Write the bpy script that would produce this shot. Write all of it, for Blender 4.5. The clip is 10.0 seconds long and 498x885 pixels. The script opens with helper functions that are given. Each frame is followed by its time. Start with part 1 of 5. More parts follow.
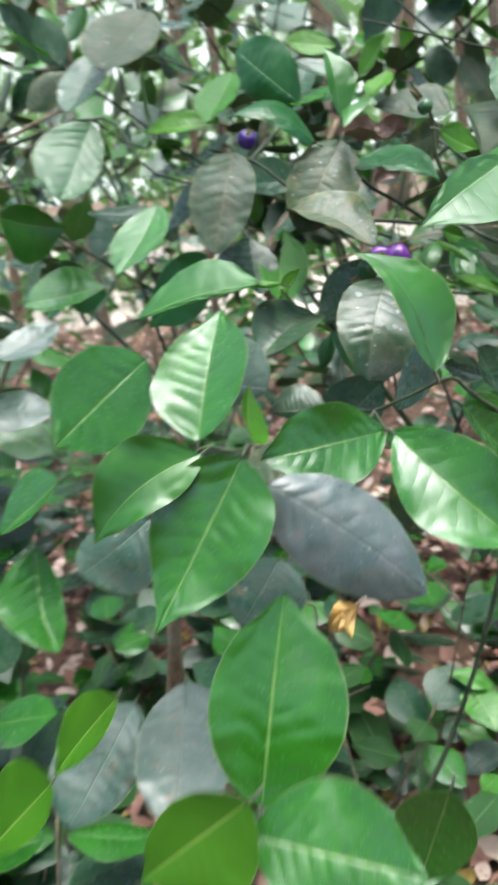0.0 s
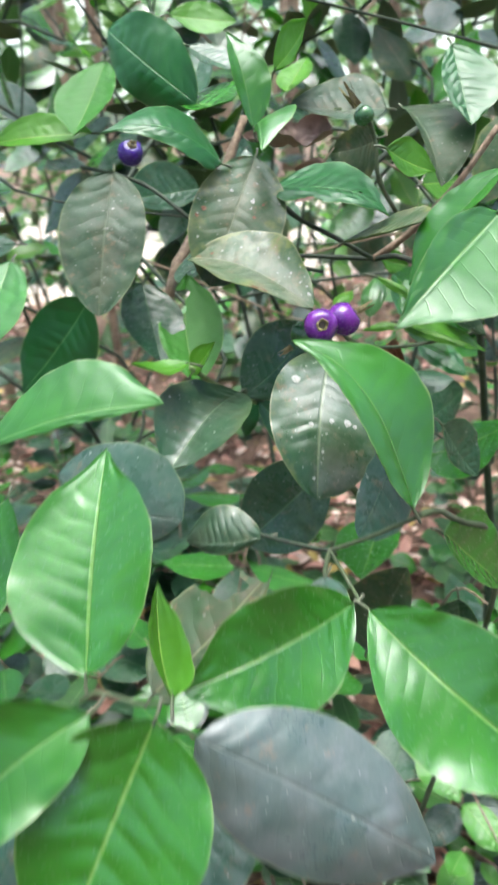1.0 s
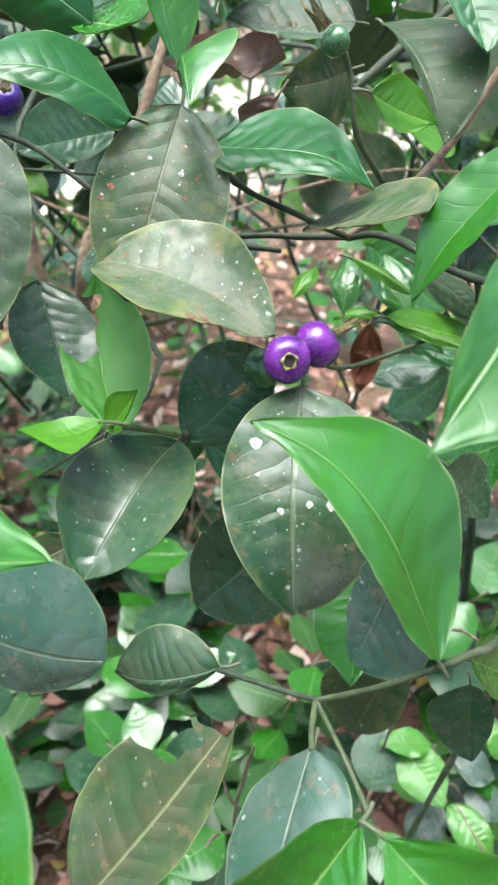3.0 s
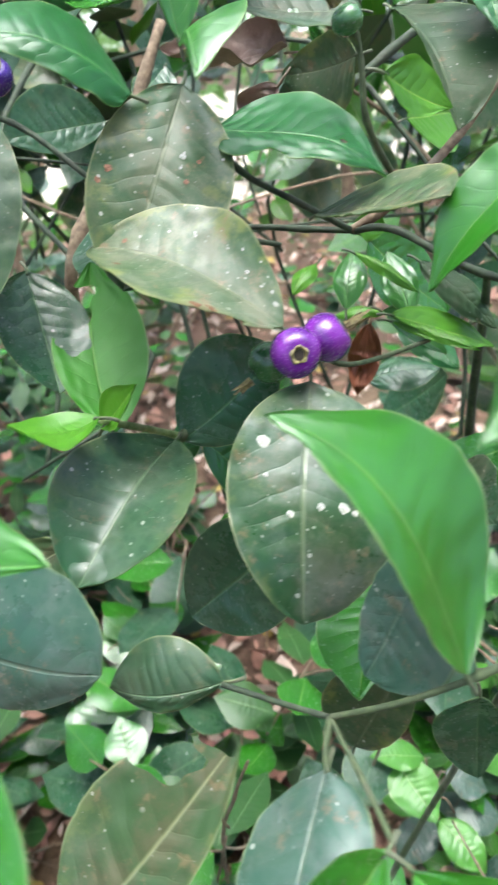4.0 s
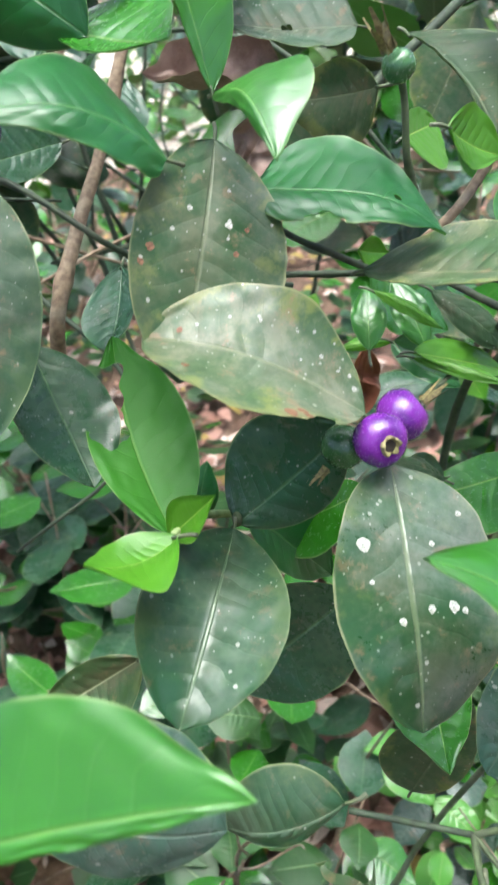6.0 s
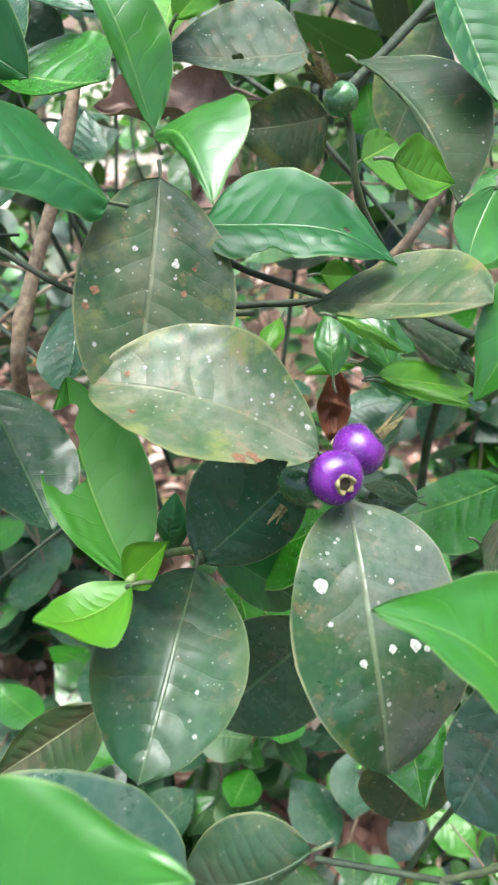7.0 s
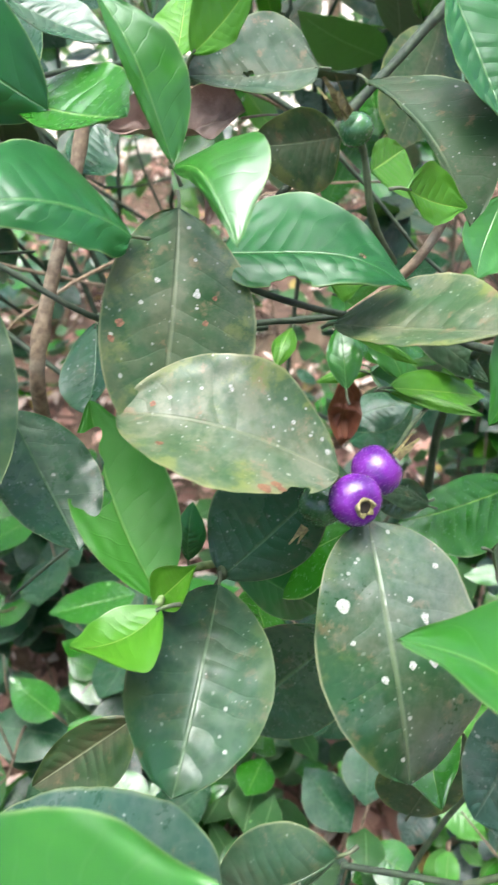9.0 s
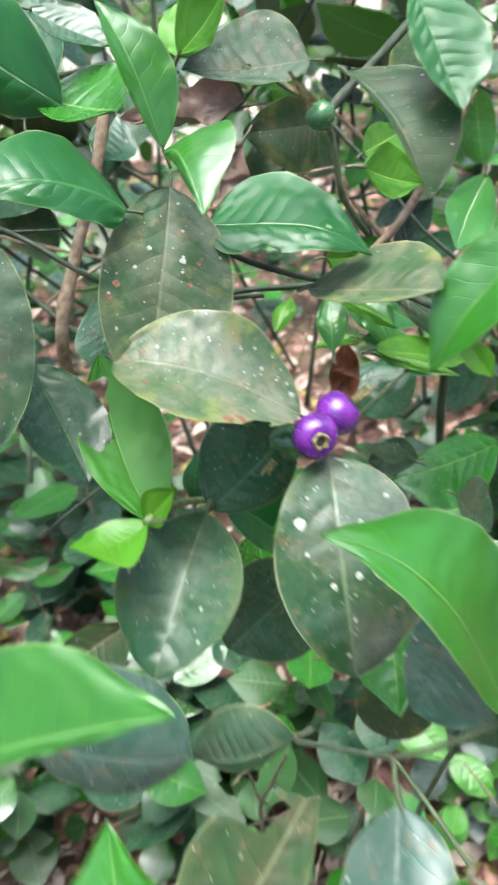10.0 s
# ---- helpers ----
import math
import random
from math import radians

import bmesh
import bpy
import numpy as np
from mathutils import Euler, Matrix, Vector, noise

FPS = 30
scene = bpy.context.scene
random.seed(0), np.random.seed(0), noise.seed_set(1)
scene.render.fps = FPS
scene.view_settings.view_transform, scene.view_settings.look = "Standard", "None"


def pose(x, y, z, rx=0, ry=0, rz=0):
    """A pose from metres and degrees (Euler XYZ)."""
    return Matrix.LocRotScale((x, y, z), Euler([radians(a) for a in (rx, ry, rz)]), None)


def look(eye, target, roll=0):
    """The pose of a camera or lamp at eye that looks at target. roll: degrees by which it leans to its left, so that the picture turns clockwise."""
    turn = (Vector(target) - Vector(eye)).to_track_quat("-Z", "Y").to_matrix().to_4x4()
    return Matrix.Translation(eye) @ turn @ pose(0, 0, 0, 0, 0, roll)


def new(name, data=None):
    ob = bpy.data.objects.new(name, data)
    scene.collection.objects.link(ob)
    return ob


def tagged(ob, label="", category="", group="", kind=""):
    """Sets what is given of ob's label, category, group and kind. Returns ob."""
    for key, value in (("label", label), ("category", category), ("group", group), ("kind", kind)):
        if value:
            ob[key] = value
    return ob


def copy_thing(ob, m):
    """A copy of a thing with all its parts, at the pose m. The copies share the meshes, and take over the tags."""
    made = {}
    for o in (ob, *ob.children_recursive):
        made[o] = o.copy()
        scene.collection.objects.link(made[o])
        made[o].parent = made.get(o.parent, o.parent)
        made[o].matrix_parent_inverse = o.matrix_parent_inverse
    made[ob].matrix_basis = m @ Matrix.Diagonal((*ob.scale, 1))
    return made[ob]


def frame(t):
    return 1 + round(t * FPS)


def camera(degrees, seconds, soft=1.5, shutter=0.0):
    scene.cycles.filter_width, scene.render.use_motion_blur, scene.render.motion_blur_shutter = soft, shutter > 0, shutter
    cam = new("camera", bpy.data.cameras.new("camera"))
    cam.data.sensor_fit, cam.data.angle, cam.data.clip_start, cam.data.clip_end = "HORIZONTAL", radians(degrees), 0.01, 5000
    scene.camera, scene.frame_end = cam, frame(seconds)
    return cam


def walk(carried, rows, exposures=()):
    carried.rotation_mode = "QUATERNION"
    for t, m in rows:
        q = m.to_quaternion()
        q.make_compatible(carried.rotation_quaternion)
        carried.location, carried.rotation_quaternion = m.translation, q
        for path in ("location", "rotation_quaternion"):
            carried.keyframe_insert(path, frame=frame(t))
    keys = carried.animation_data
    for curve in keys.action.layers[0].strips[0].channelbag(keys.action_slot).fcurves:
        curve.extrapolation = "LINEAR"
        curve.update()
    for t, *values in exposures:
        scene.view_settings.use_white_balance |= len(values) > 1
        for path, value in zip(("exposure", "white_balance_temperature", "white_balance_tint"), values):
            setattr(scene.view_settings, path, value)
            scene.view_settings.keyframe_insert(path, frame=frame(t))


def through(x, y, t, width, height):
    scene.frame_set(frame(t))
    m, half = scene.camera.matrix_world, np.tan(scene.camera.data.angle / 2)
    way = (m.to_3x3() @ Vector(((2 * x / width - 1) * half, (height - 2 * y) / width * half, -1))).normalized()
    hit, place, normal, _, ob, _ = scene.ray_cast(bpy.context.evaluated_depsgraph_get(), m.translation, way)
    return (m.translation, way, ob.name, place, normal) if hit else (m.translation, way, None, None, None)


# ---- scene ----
cam = camera(39.0, 10.0, soft=1.8, shutter=0.7)
PATH = [
    (0, (0.032, -0.013, 0.97), (-0.16, 1.843, 0.251), -4.9),
    (0.5, (0.035, 0.057, 0.981), (-0.03, 1.896, 0.197), -5.2),
    (1, (0.029, 0.106, 1.0), (0.083, 1.922, 0.163), -5.7),
    (1.5, (0.033, 0.15, 1.008), (0.094, 1.914, 0.068), -7.0),
    (2, (0.036, 0.175, 1.004), (0.138, 1.911, 0.015), -6.8),
    (2.5, (0.037, 0.193, 1.004), (0.189, 1.903, -0.023), -6.4),
    (2.7, (0.04, 0.198, 1.009), (0.193, 1.89, -0.046), -6.8),
    (3.8, (0.041, 0.212, 1.003), (0.233, 1.9, -0.053), -5.9),
    (4, (0.034, 0.214, 1.0), (0.253, 1.909, -0.039), -5.5),
    (4.5, (0.013, 0.221, 0.988), (0.391, 1.898, -0.034), -2.7),
    (5, (0.002, 0.234, 0.984), (0.533, 1.856, -0.058), -0.1),
    (5.5, (-0.002, 0.25, 1.007), (0.448, 1.825, -0.14), -4.2),
    (6.8, (0.007, 0.262, 1.031), (0.496, 1.821, -0.123), -7.3),
    (7, (0.011, 0.262, 1.03), (0.498, 1.83, -0.111), -7.5),
    (7.5, (0.013, 0.262, 1.035), (0.49, 1.82, -0.125), -8.2),
    (8, (0.01, 0.264, 1.038), (0.496, 1.813, -0.129), -7.7),
    (8.5, (0.015, 0.263, 1.041), (0.496, 1.812, -0.128), -8.5),
    (9, (0.008, 0.265, 1.043), (0.476, 1.809, -0.138), -8.6),
    (9.5, (0.002, 0.263, 1.042), (0.46, 1.802, -0.151), -8.8),
    (10, (0.018, 0.225, 1.048), (0.339, 1.802, -0.14), -11.1),
]
EXPOSURES = [(0.0, 1.15, 5800, 5), (0.8, 1.38, 5800, 5), (1.6, 1.6, 5800, 5), (4.5, 1.64, 5800, 5), (5.5, 1.58, 5800, 5), (10.0, 1.66, 5800, 5)]
walk(cam, [(t, look(eye, target, roll)) for t, eye, target, roll in PATH], EXPOSURES)
cam.data.dof.use_dof, cam.data.dof.focus_distance, cam.data.dof.aperture_fstop = True, 0.21, 32.0

# ---- light ----
world = bpy.data.worlds.new("sky")
scene.world = world
world.use_nodes = True
wn = world.node_tree
sky = wn.nodes.new("ShaderNodeTexSky")
sky.sky_type, sky.sun_disc = "NISHITA", False
sky.sun_elevation, sky.sun_rotation = radians(86), radians(185)
sky.altitude, sky.dust_density, sky.air_density, sky.ozone_density = 100, 8.0, 0.6, 0.4
wn.links.new(sky.outputs["Color"], wn.nodes["Background"].inputs["Color"])
wn.nodes["Background"].inputs["Strength"].default_value = 0.23
sun_data = bpy.data.lights.new("sun", "SUN")
sun_data.energy, sun_data.angle, sun_data.color = 2.0, radians(76), (1.0, 0.99, 0.95)
sun = new("sun", sun_data)
sun.matrix_world = look((-0.4, -0.4, 6.0), (0, 0, 0))
GROUND = 0.35


# ---- materials ----
class Nodes:
    """A node tree with short calls."""

    def __init__(self, name):
        self.mat = bpy.data.materials.new(name)
        self.mat.use_nodes = True
        self.tree = self.mat.node_tree
        self.tree.nodes.clear()
        self.out = self.tree.nodes.new("ShaderNodeOutputMaterial")

    def node(self, kind, inputs=(), operation=""):
        n = self.tree.nodes.new(kind)
        if operation:
            n.operation = operation
        for k, v in dict(inputs).items():
            self.put(n.inputs[k], v)
        return n

    def put(self, socket, v):
        if isinstance(v, bpy.types.NodeSocket):
            self.tree.links.new(v, socket)
        else:
            socket.default_value = v

    def math(self, op, a, b=0.0, c=0.0):
        n = self.tree.nodes.new("ShaderNodeMath")
        n.operation = op
        for i, v in enumerate((a, b, c)):
            self.put(n.inputs[i], v)
        return n.outputs[0]

    def ramp(self, v, lo, hi, a=0.0, b=1.0):
        n = self.node("ShaderNodeMapRange", {"Value": v, "From Min": lo, "From Max": hi, "To Min": a, "To Max": b})
        n.interpolation_type = "SMOOTHSTEP"
        return n.outputs["Result"]

    def mix(self, f, a, b):
        n = self.tree.nodes.new("ShaderNodeMix")
        n.data_type = "RGBA"
        self.put(n.inputs[0], f)
        self.put(n.inputs[6], a if isinstance(a, bpy.types.NodeSocket) else (*a, 1))
        self.put(n.inputs[7], b if isinstance(b, bpy.types.NodeSocket) else (*b, 1))
        return n.outputs[2]

    def noise(self, vector, scale, detail=3.0, rough=0.55):
        n = self.node("ShaderNodeTexNoise", {"Vector": vector, "Scale": scale, "Detail": detail, "Roughness": rough})
        return n.outputs["Fac"]

    def place(self):
        return self.node("ShaderNodeTexCoord").outputs["Object"]

    def bsdf(self, colour, rough, height=None, strength=0.3, distance=0.001, through=0.0, through_colour=None, spec=0.5, coat=0.0):
        p = self.node("ShaderNodeBsdfPrincipled", {"Base Color": colour if isinstance(colour, bpy.types.NodeSocket) else (*colour, 1), "Roughness": rough, "Specular IOR Level": spec, "Coat Weight": coat, "Coat Roughness": 0.25})
        shader = p.outputs[0]
        normal = None
        if height is not None:
            b = self.node("ShaderNodeBump", {"Height": height, "Strength": strength, "Distance": distance})
            normal = b.outputs[0]
            self.put(p.inputs["Normal"], normal)
        if through > 0:
            t = self.node("ShaderNodeBsdfTranslucent", {"Color": through_colour})
            if normal:
                self.put(t.inputs["Normal"], normal)
            m = self.node("ShaderNodeMixShader", {0: through, 1: shader, 2: t.outputs[0]})
            shader = m.outputs[0]
        self.tree.links.new(shader, self.out.inputs["Surface"])
        return self.mat


def leaf_material(name, fresh, deep, vein, gloss=0.3, age=0.0, dust=(0.1, 0.118, 0.06), rust=(0.2, 0.12, 0.065), through=0.3, spots=0.0, quilt=0.5, margin=(0.34, 0.4, 0.18), ribbed=0.6, net=0.0, shine=0.5, bronze=0.0, yellow=0.0, film=0.0):
    """A broad leaf with midrib, side veins and pale rim; with age bronzed round the midrib, yellowed towards the rim, blotched, specked with lichen and filmed with dust."""
    g = Nodes(name)
    uv = g.node("ShaderNodeSeparateXYZ", {0: g.node("ShaderNodeUVMap").outputs[0]})
    s, v = uv.outputs[0], uv.outputs[1]
    counted = g.node("ShaderNodeUVMap")
    counted.uv_map = "vein"
    phase = g.node("ShaderNodeSeparateXYZ", {0: counted.outputs[0]}).outputs[0]
    across = g.math("ABSOLUTE", g.math("MULTIPLY_ADD", v, 2.0, -1.0))
    rnd = g.node("ShaderNodeObjectInfo").outputs["Random"]
    at = g.node("ShaderNodeVectorMath", {0: g.place(), 1: g.node("ShaderNodeCombineXYZ", {0: g.math("MULTIPLY", rnd, 7.0), 1: g.math("MULTIPLY", rnd, 3.0)}).outputs[0]}, operation="ADD").outputs[0]
    gap = g.math("PINGPONG", phase, 0.5)
    side = g.math("MULTIPLY", g.ramp(gap, 0.0, 0.07, 1.0, 0.0), g.ramp(across, 0.65, 0.95, 1.0, 0.0))
    rib = g.ramp(across, 0.012, 0.04, 1.0, 0.0)
    rim = g.math("MULTIPLY", g.ramp(across, 0.962, 0.99), g.ramp(g.noise(at, 60.0, 2.0), 0.35, 0.6, 0.2, 1.0))
    big = g.noise(at, 38.0, 3.0)
    broad = g.noise(at, 15.0, 2.0)
    fine = g.noise(at, 520.0, 5.0, 0.7)
    colour = g.mix(g.ramp(big, 0.3, 0.75, 0.0, 0.55), fresh, deep)
    colour = g.mix(g.math("MULTIPLY", rnd, 0.3), colour, deep)
    colour = g.mix(g.ramp(fine, 0.4, 0.75, 0.0, 0.12 + 0.45 * age), colour, deep)
    if net > 0:
        cells = g.node("ShaderNodeTexVoronoi", {"Vector": at, "Scale": 420.0})
        colour = g.mix(g.math("MULTIPLY", g.ramp(cells.outputs["Distance"], 0.3, 0.75, 0.0, net), g.ramp(big, 0.35, 0.6)), colour, vein)
    colour = g.mix(g.ramp(broad, 0.4, 0.62, 0.0, 0.35), colour, deep)
    colour = g.mix(g.math("MULTIPLY", g.math("MULTIPLY", side, g.ramp(big, 0.35, 0.6)), 0.05), colour, vein)
    if yellow > 0:
        edge = g.math("ADD", g.math("MULTIPLY", across, 0.3), g.math("MULTIPLY", g.noise(at, 80.0, 6.0, 0.7), 1.2))
        colour = g.mix(g.math("MULTIPLY", g.ramp(edge, 0.8, 0.98), yellow), colour, (0.15, 0.17, 0.04))
    if bronze > 0:
        middle = g.math("ADD", g.math("MULTIPLY", across, -0.45), g.noise(at, 70.0, 6.0, 0.7))
        colour = g.mix(g.math("MULTIPLY", g.ramp(middle, 0.3, 0.5), bronze), colour, (0.1, 0.072, 0.04))
    if age > 0:
        blot = g.math("MULTIPLY", g.ramp(g.noise(at, 85.0, 7.0, 0.72), 0.46, 0.62), age)
        colour = g.mix(g.math("MULTIPLY", blot, 0.7), colour, dust)
        brown = g.math("MULTIPLY", g.ramp(g.noise(at, 130.0, 6.0, 0.7), 0.57, 0.66), age)
        colour = g.mix(g.math("MULTIPLY", brown, 0.7), colour, rust)
    if spots > 0:
        for scale, share, reach_most, strength in ((300.0, spots, 0.2, 0.55), (760.0, 0.5 * spots, 0.3, 0.4), (110.0, 0.16 * spots, 0.16, 0.7)):
            vor = g.node("ShaderNodeTexVoronoi", {"Vector": at, "Scale": scale, "Randomness": 1.0})
            cell = g.node("ShaderNodeSeparateColor", {0: vor.outputs["Color"]})
            reach = g.math("MULTIPLY", g.math("POWER", cell.outputs[1], 3.5), reach_most)
            ragged = g.math("ADD", vor.outputs["Distance"], g.math("MULTIPLY", g.math("SUBTRACT", fine, 0.5), 0.35))
            near = g.ramp(g.math("SUBTRACT", ragged, reach), -0.04, 0.05, 1.0, 0.0)
            patchy = g.ramp(g.noise(at, 55.0 if scale < 700 else 90.0, 2.0), 0.36, 0.55)
            speck = g.math("MULTIPLY", g.math("MULTIPLY", near, patchy), g.math("GREATER_THAN", cell.outputs[0], 1.0 - share))
            colour = g.mix(g.math("MULTIPLY", speck, strength), colour, (0.5, 0.5, 0.44))
    if film > 0:
        veil = g.math("MULTIPLY", g.ramp(g.noise(at, 34.0, 5.0, 0.65), 0.42, 0.62), g.ramp(fine, 0.3, 0.65, 0.5, 1.0))
        colour = g.mix(g.math("MULTIPLY", veil, film), colour, (0.25, 0.25, 0.235))
    colour = g.mix(g.math("MULTIPLY", rib, ribbed), colour, vein)
    colour = g.mix(g.math("MULTIPLY", rim, 0.4), colour, margin)
    puff = g.math("MULTIPLY", g.ramp(gap, 0.0, 0.4), g.math("MULTIPLY", g.ramp(across, 0.15, 0.75, 1.0, 0.05), g.ramp(g.noise(at, 48.0, 2.0), 0.4, 0.62, 0.2, 1.0)))
    height = g.math("MULTIPLY_ADD", puff, quilt, g.math("ADD", g.math("MULTIPLY", fine, 0.06 + 0.1 * age), g.math("MULTIPLY", big, 0.25)))
    height = g.math("SUBTRACT", height, g.math("MULTIPLY_ADD", rib, 0.5, g.math("MULTIPLY", side, 0.08)))
    rough = g.math("MULTIPLY_ADD", fine, 0.14, gloss - 0.05)
    if age > 0:
        rough = g.math("ADD", rough, g.math("MULTIPLY", g.ramp(big, 0.4, 0.6), 0.16 * age))
    lit = g.mix(0.5, colour, (0.14, 0.36, 0.03))
    return g.bsdf(colour, rough, height, 0.5, 0.0009, through, lit, shine)


def bark_material(name, light, dark, scale=300.0, pale=0.5):
    g = Nodes(name)
    at = g.place()
    n = g.noise(at, scale, 5.0, 0.6)
    big = g.noise(at, scale / 7, 2.0)
    c = g.mix(g.ramp(n, 0.35, 0.65), dark, light)
    c = g.mix(g.math("MULTIPLY", g.ramp(big, 0.5, 0.7), pale), c, (0.3, 0.28, 0.22))
    return g.bsdf(c, 0.75, n, 0.6, 0.25 / scale)


FRESH = leaf_material("fresh_leaf", (0.036, 0.178, 0.009), (0.014, 0.088, 0.005), (0.22, 0.37, 0.08), 0.24, through=0.2, ribbed=0.5, quilt=0.5, shine=0.9)
SLEEK = leaf_material("smooth_fresh_leaf", (0.036, 0.172, 0.009), (0.016, 0.09, 0.006), (0.2, 0.34, 0.09), 0.3, through=0.2, ribbed=0.4, quilt=0.12, shine=0.8)
SATIN = leaf_material("satin_leaf", (0.045, 0.19, 0.014), (0.024, 0.12, 0.008), (0.2, 0.36, 0.08), 0.42, through=0.35, ribbed=0.4, quilt=0.08, shine=0.25)
DEEP = leaf_material("deep_green_leaf", (0.018, 0.11, 0.02), (0.009, 0.06, 0.012), (0.12, 0.24, 0.07), 0.28, through=0.16, ribbed=0.35, quilt=0.35, shine=0.42)
FRESH_UNDER = leaf_material("fresh_leaf_underside", (0.14, 0.3, 0.07), (0.1, 0.24, 0.05), (0.3, 0.46, 0.16), 0.5, through=0.25, quilt=0.4)
YOUNG = leaf_material("young_leaf", (0.1, 0.28, 0.012), (0.06, 0.2, 0.012), (0.36, 0.5, 0.1), 0.33, through=0.4, quilt=0.25)
DARK = leaf_material("dark_leaf", (0.022, 0.078, 0.032), (0.012, 0.05, 0.022), (0.15, 0.26, 0.1), 0.24, shine=0.45, net=0.12, age=0.25, dust=(0.07, 0.085, 0.055), through=0.12, spots=0.7, ribbed=0.25, film=0.06)
MID = leaf_material("ageing_leaf", (0.018, 0.066, 0.024), (0.009, 0.04, 0.015), (0.13, 0.2, 0.1), 0.28, shine=0.55, quilt=0.6, net=0.12, age=0.35, dust=(0.07, 0.09, 0.06), through=0.1, spots=0.8, ribbed=0.4, margin=(0.34, 0.36, 0.2), yellow=0.2, bronze=0.12, film=0.06)
SPENT = leaf_material("spotted_leaf", (0.018, 0.066, 0.02), (0.009, 0.04, 0.012), (0.16, 0.2, 0.1), 0.27, shine=0.58, quilt=0.6, net=0.12, age=0.6, dust=(0.1, 0.1, 0.07), through=0.1, spots=0.9, ribbed=0.4, margin=(0.4, 0.38, 0.22), yellow=0.3, bronze=0.1, film=0.3)
OLD = leaf_material("old_leaf", (0.026, 0.072, 0.022), (0.015, 0.048, 0.016), (0.15, 0.17, 0.09), 0.28, shine=0.32, net=0.12, age=0.6, dust=(0.1, 0.105, 0.06), through=0.1, spots=0.9, ribbed=0.3, margin=(0.36, 0.34, 0.17), yellow=0.6, bronze=0.22, film=0.06)
PATCHED = leaf_material("mottled_leaf", (0.045, 0.088, 0.034), (0.028, 0.064, 0.024), (0.2, 0.21, 0.12), 0.3, shine=0.42, net=0.12, age=0.8, dust=(0.16, 0.16, 0.1), through=0.1, spots=0.9, ribbed=0.3, margin=(0.4, 0.38, 0.2), yellow=0.75, bronze=0.2, film=0.2)
CRUSTED = leaf_material("crusted_leaf", (0.02, 0.058, 0.022), (0.012, 0.038, 0.016), (0.13, 0.17, 0.1), 0.4, shine=0.3, quilt=0.6, net=0.12, age=0.6, dust=(0.07, 0.08, 0.055), through=0.1, spots=1.0, ribbed=0.3, yellow=0.1, bronze=0.25, film=0.05)
GREY = leaf_material("dusty_leaf", (0.034, 0.088, 0.058), (0.024, 0.064, 0.044), (0.17, 0.2, 0.14), 0.22, net=0.12, age=0.55, dust=(0.1, 0.118, 0.105), through=0.1, spots=0.7, ribbed=0.3, film=0.14)
ASHEN = leaf_material("ashen_leaf", (0.066, 0.1, 0.09), (0.048, 0.078, 0.07), (0.17, 0.18, 0.15), 0.26, net=0.1, age=0.6, dust=(0.13, 0.14, 0.145), through=0.08, spots=0.5, ribbed=0.2, bronze=0.08, film=0.2, shine=0.7)
BROWNISH = leaf_material("fading_leaf", (0.03, 0.072, 0.018), (0.02, 0.05, 0.014), (0.25, 0.28, 0.14), 0.4, age=0.6, dust=(0.07, 0.068, 0.034), through=0.2, spots=0.3, bronze=0.45, yellow=0.3)
MATTE = leaf_material("dull_leaf", (0.03, 0.06, 0.024), (0.02, 0.042, 0.018), (0.1, 0.13, 0.06), 0.36, shine=0.15, age=0.5, dust=(0.08, 0.075, 0.05), through=0.1, spots=0.9, ribbed=0.3)
OLD_UNDER = leaf_material("old_leaf_underside", (0.09, 0.13, 0.05), (0.07, 0.1, 0.045), (0.2, 0.24, 0.12), 0.55, age=0.5, through=0.15, quilt=0.4)
SEEDLING = leaf_material("seedling_leaf", (0.036, 0.112, 0.022), (0.02, 0.068, 0.016), (0.22, 0.36, 0.14), 0.36, age=0.15, through=0.25)
# Greens lightened to put sun flecks into the colour of these small leaves.
SUNLIT_SMALL = leaf_material("sunlit_small_leaf", (0.11, 0.3, 0.045), (0.06, 0.2, 0.03), (0.3, 0.45, 0.16), 0.2, through=0.3)
TWIG_GREEN = bark_material("green_twig", (0.062, 0.088, 0.034), (0.034, 0.05, 0.02), pale=0.2)
TWIG_PALE = bark_material("pale_green_stalk", (0.2, 0.28, 0.1), (0.12, 0.18, 0.06))
TWIG_DARK = bark_material("dark_twig", (0.03, 0.05, 0.022), (0.014, 0.024, 0.012), pale=0.1)
TWIG_BROWN = bark_material("brown_twig", (0.22, 0.16, 0.1), (0.11, 0.075, 0.045))
BARK = bark_material("trunk_bark", (0.24, 0.17, 0.11), (0.1, 0.065, 0.04), 60.0)


def berry_material(name, skin, tint):
    g = Nodes(name)
    at = g.place()
    big = g.noise(at, 160.0, 3.0)
    fine = g.noise(at, 1400.0, 3.0)
    c = g.mix(g.ramp(big, 0.35, 0.7), skin, tint)
    c = g.mix(g.ramp(fine, 0.66, 0.75, 0.0, 0.35), c, (0.5, 0.35, 0.6))
    return g.bsdf(c, g.math("MULTIPLY_ADD", fine, 0.16, 0.18), fine, 0.25, 0.0003, coat=0.25)


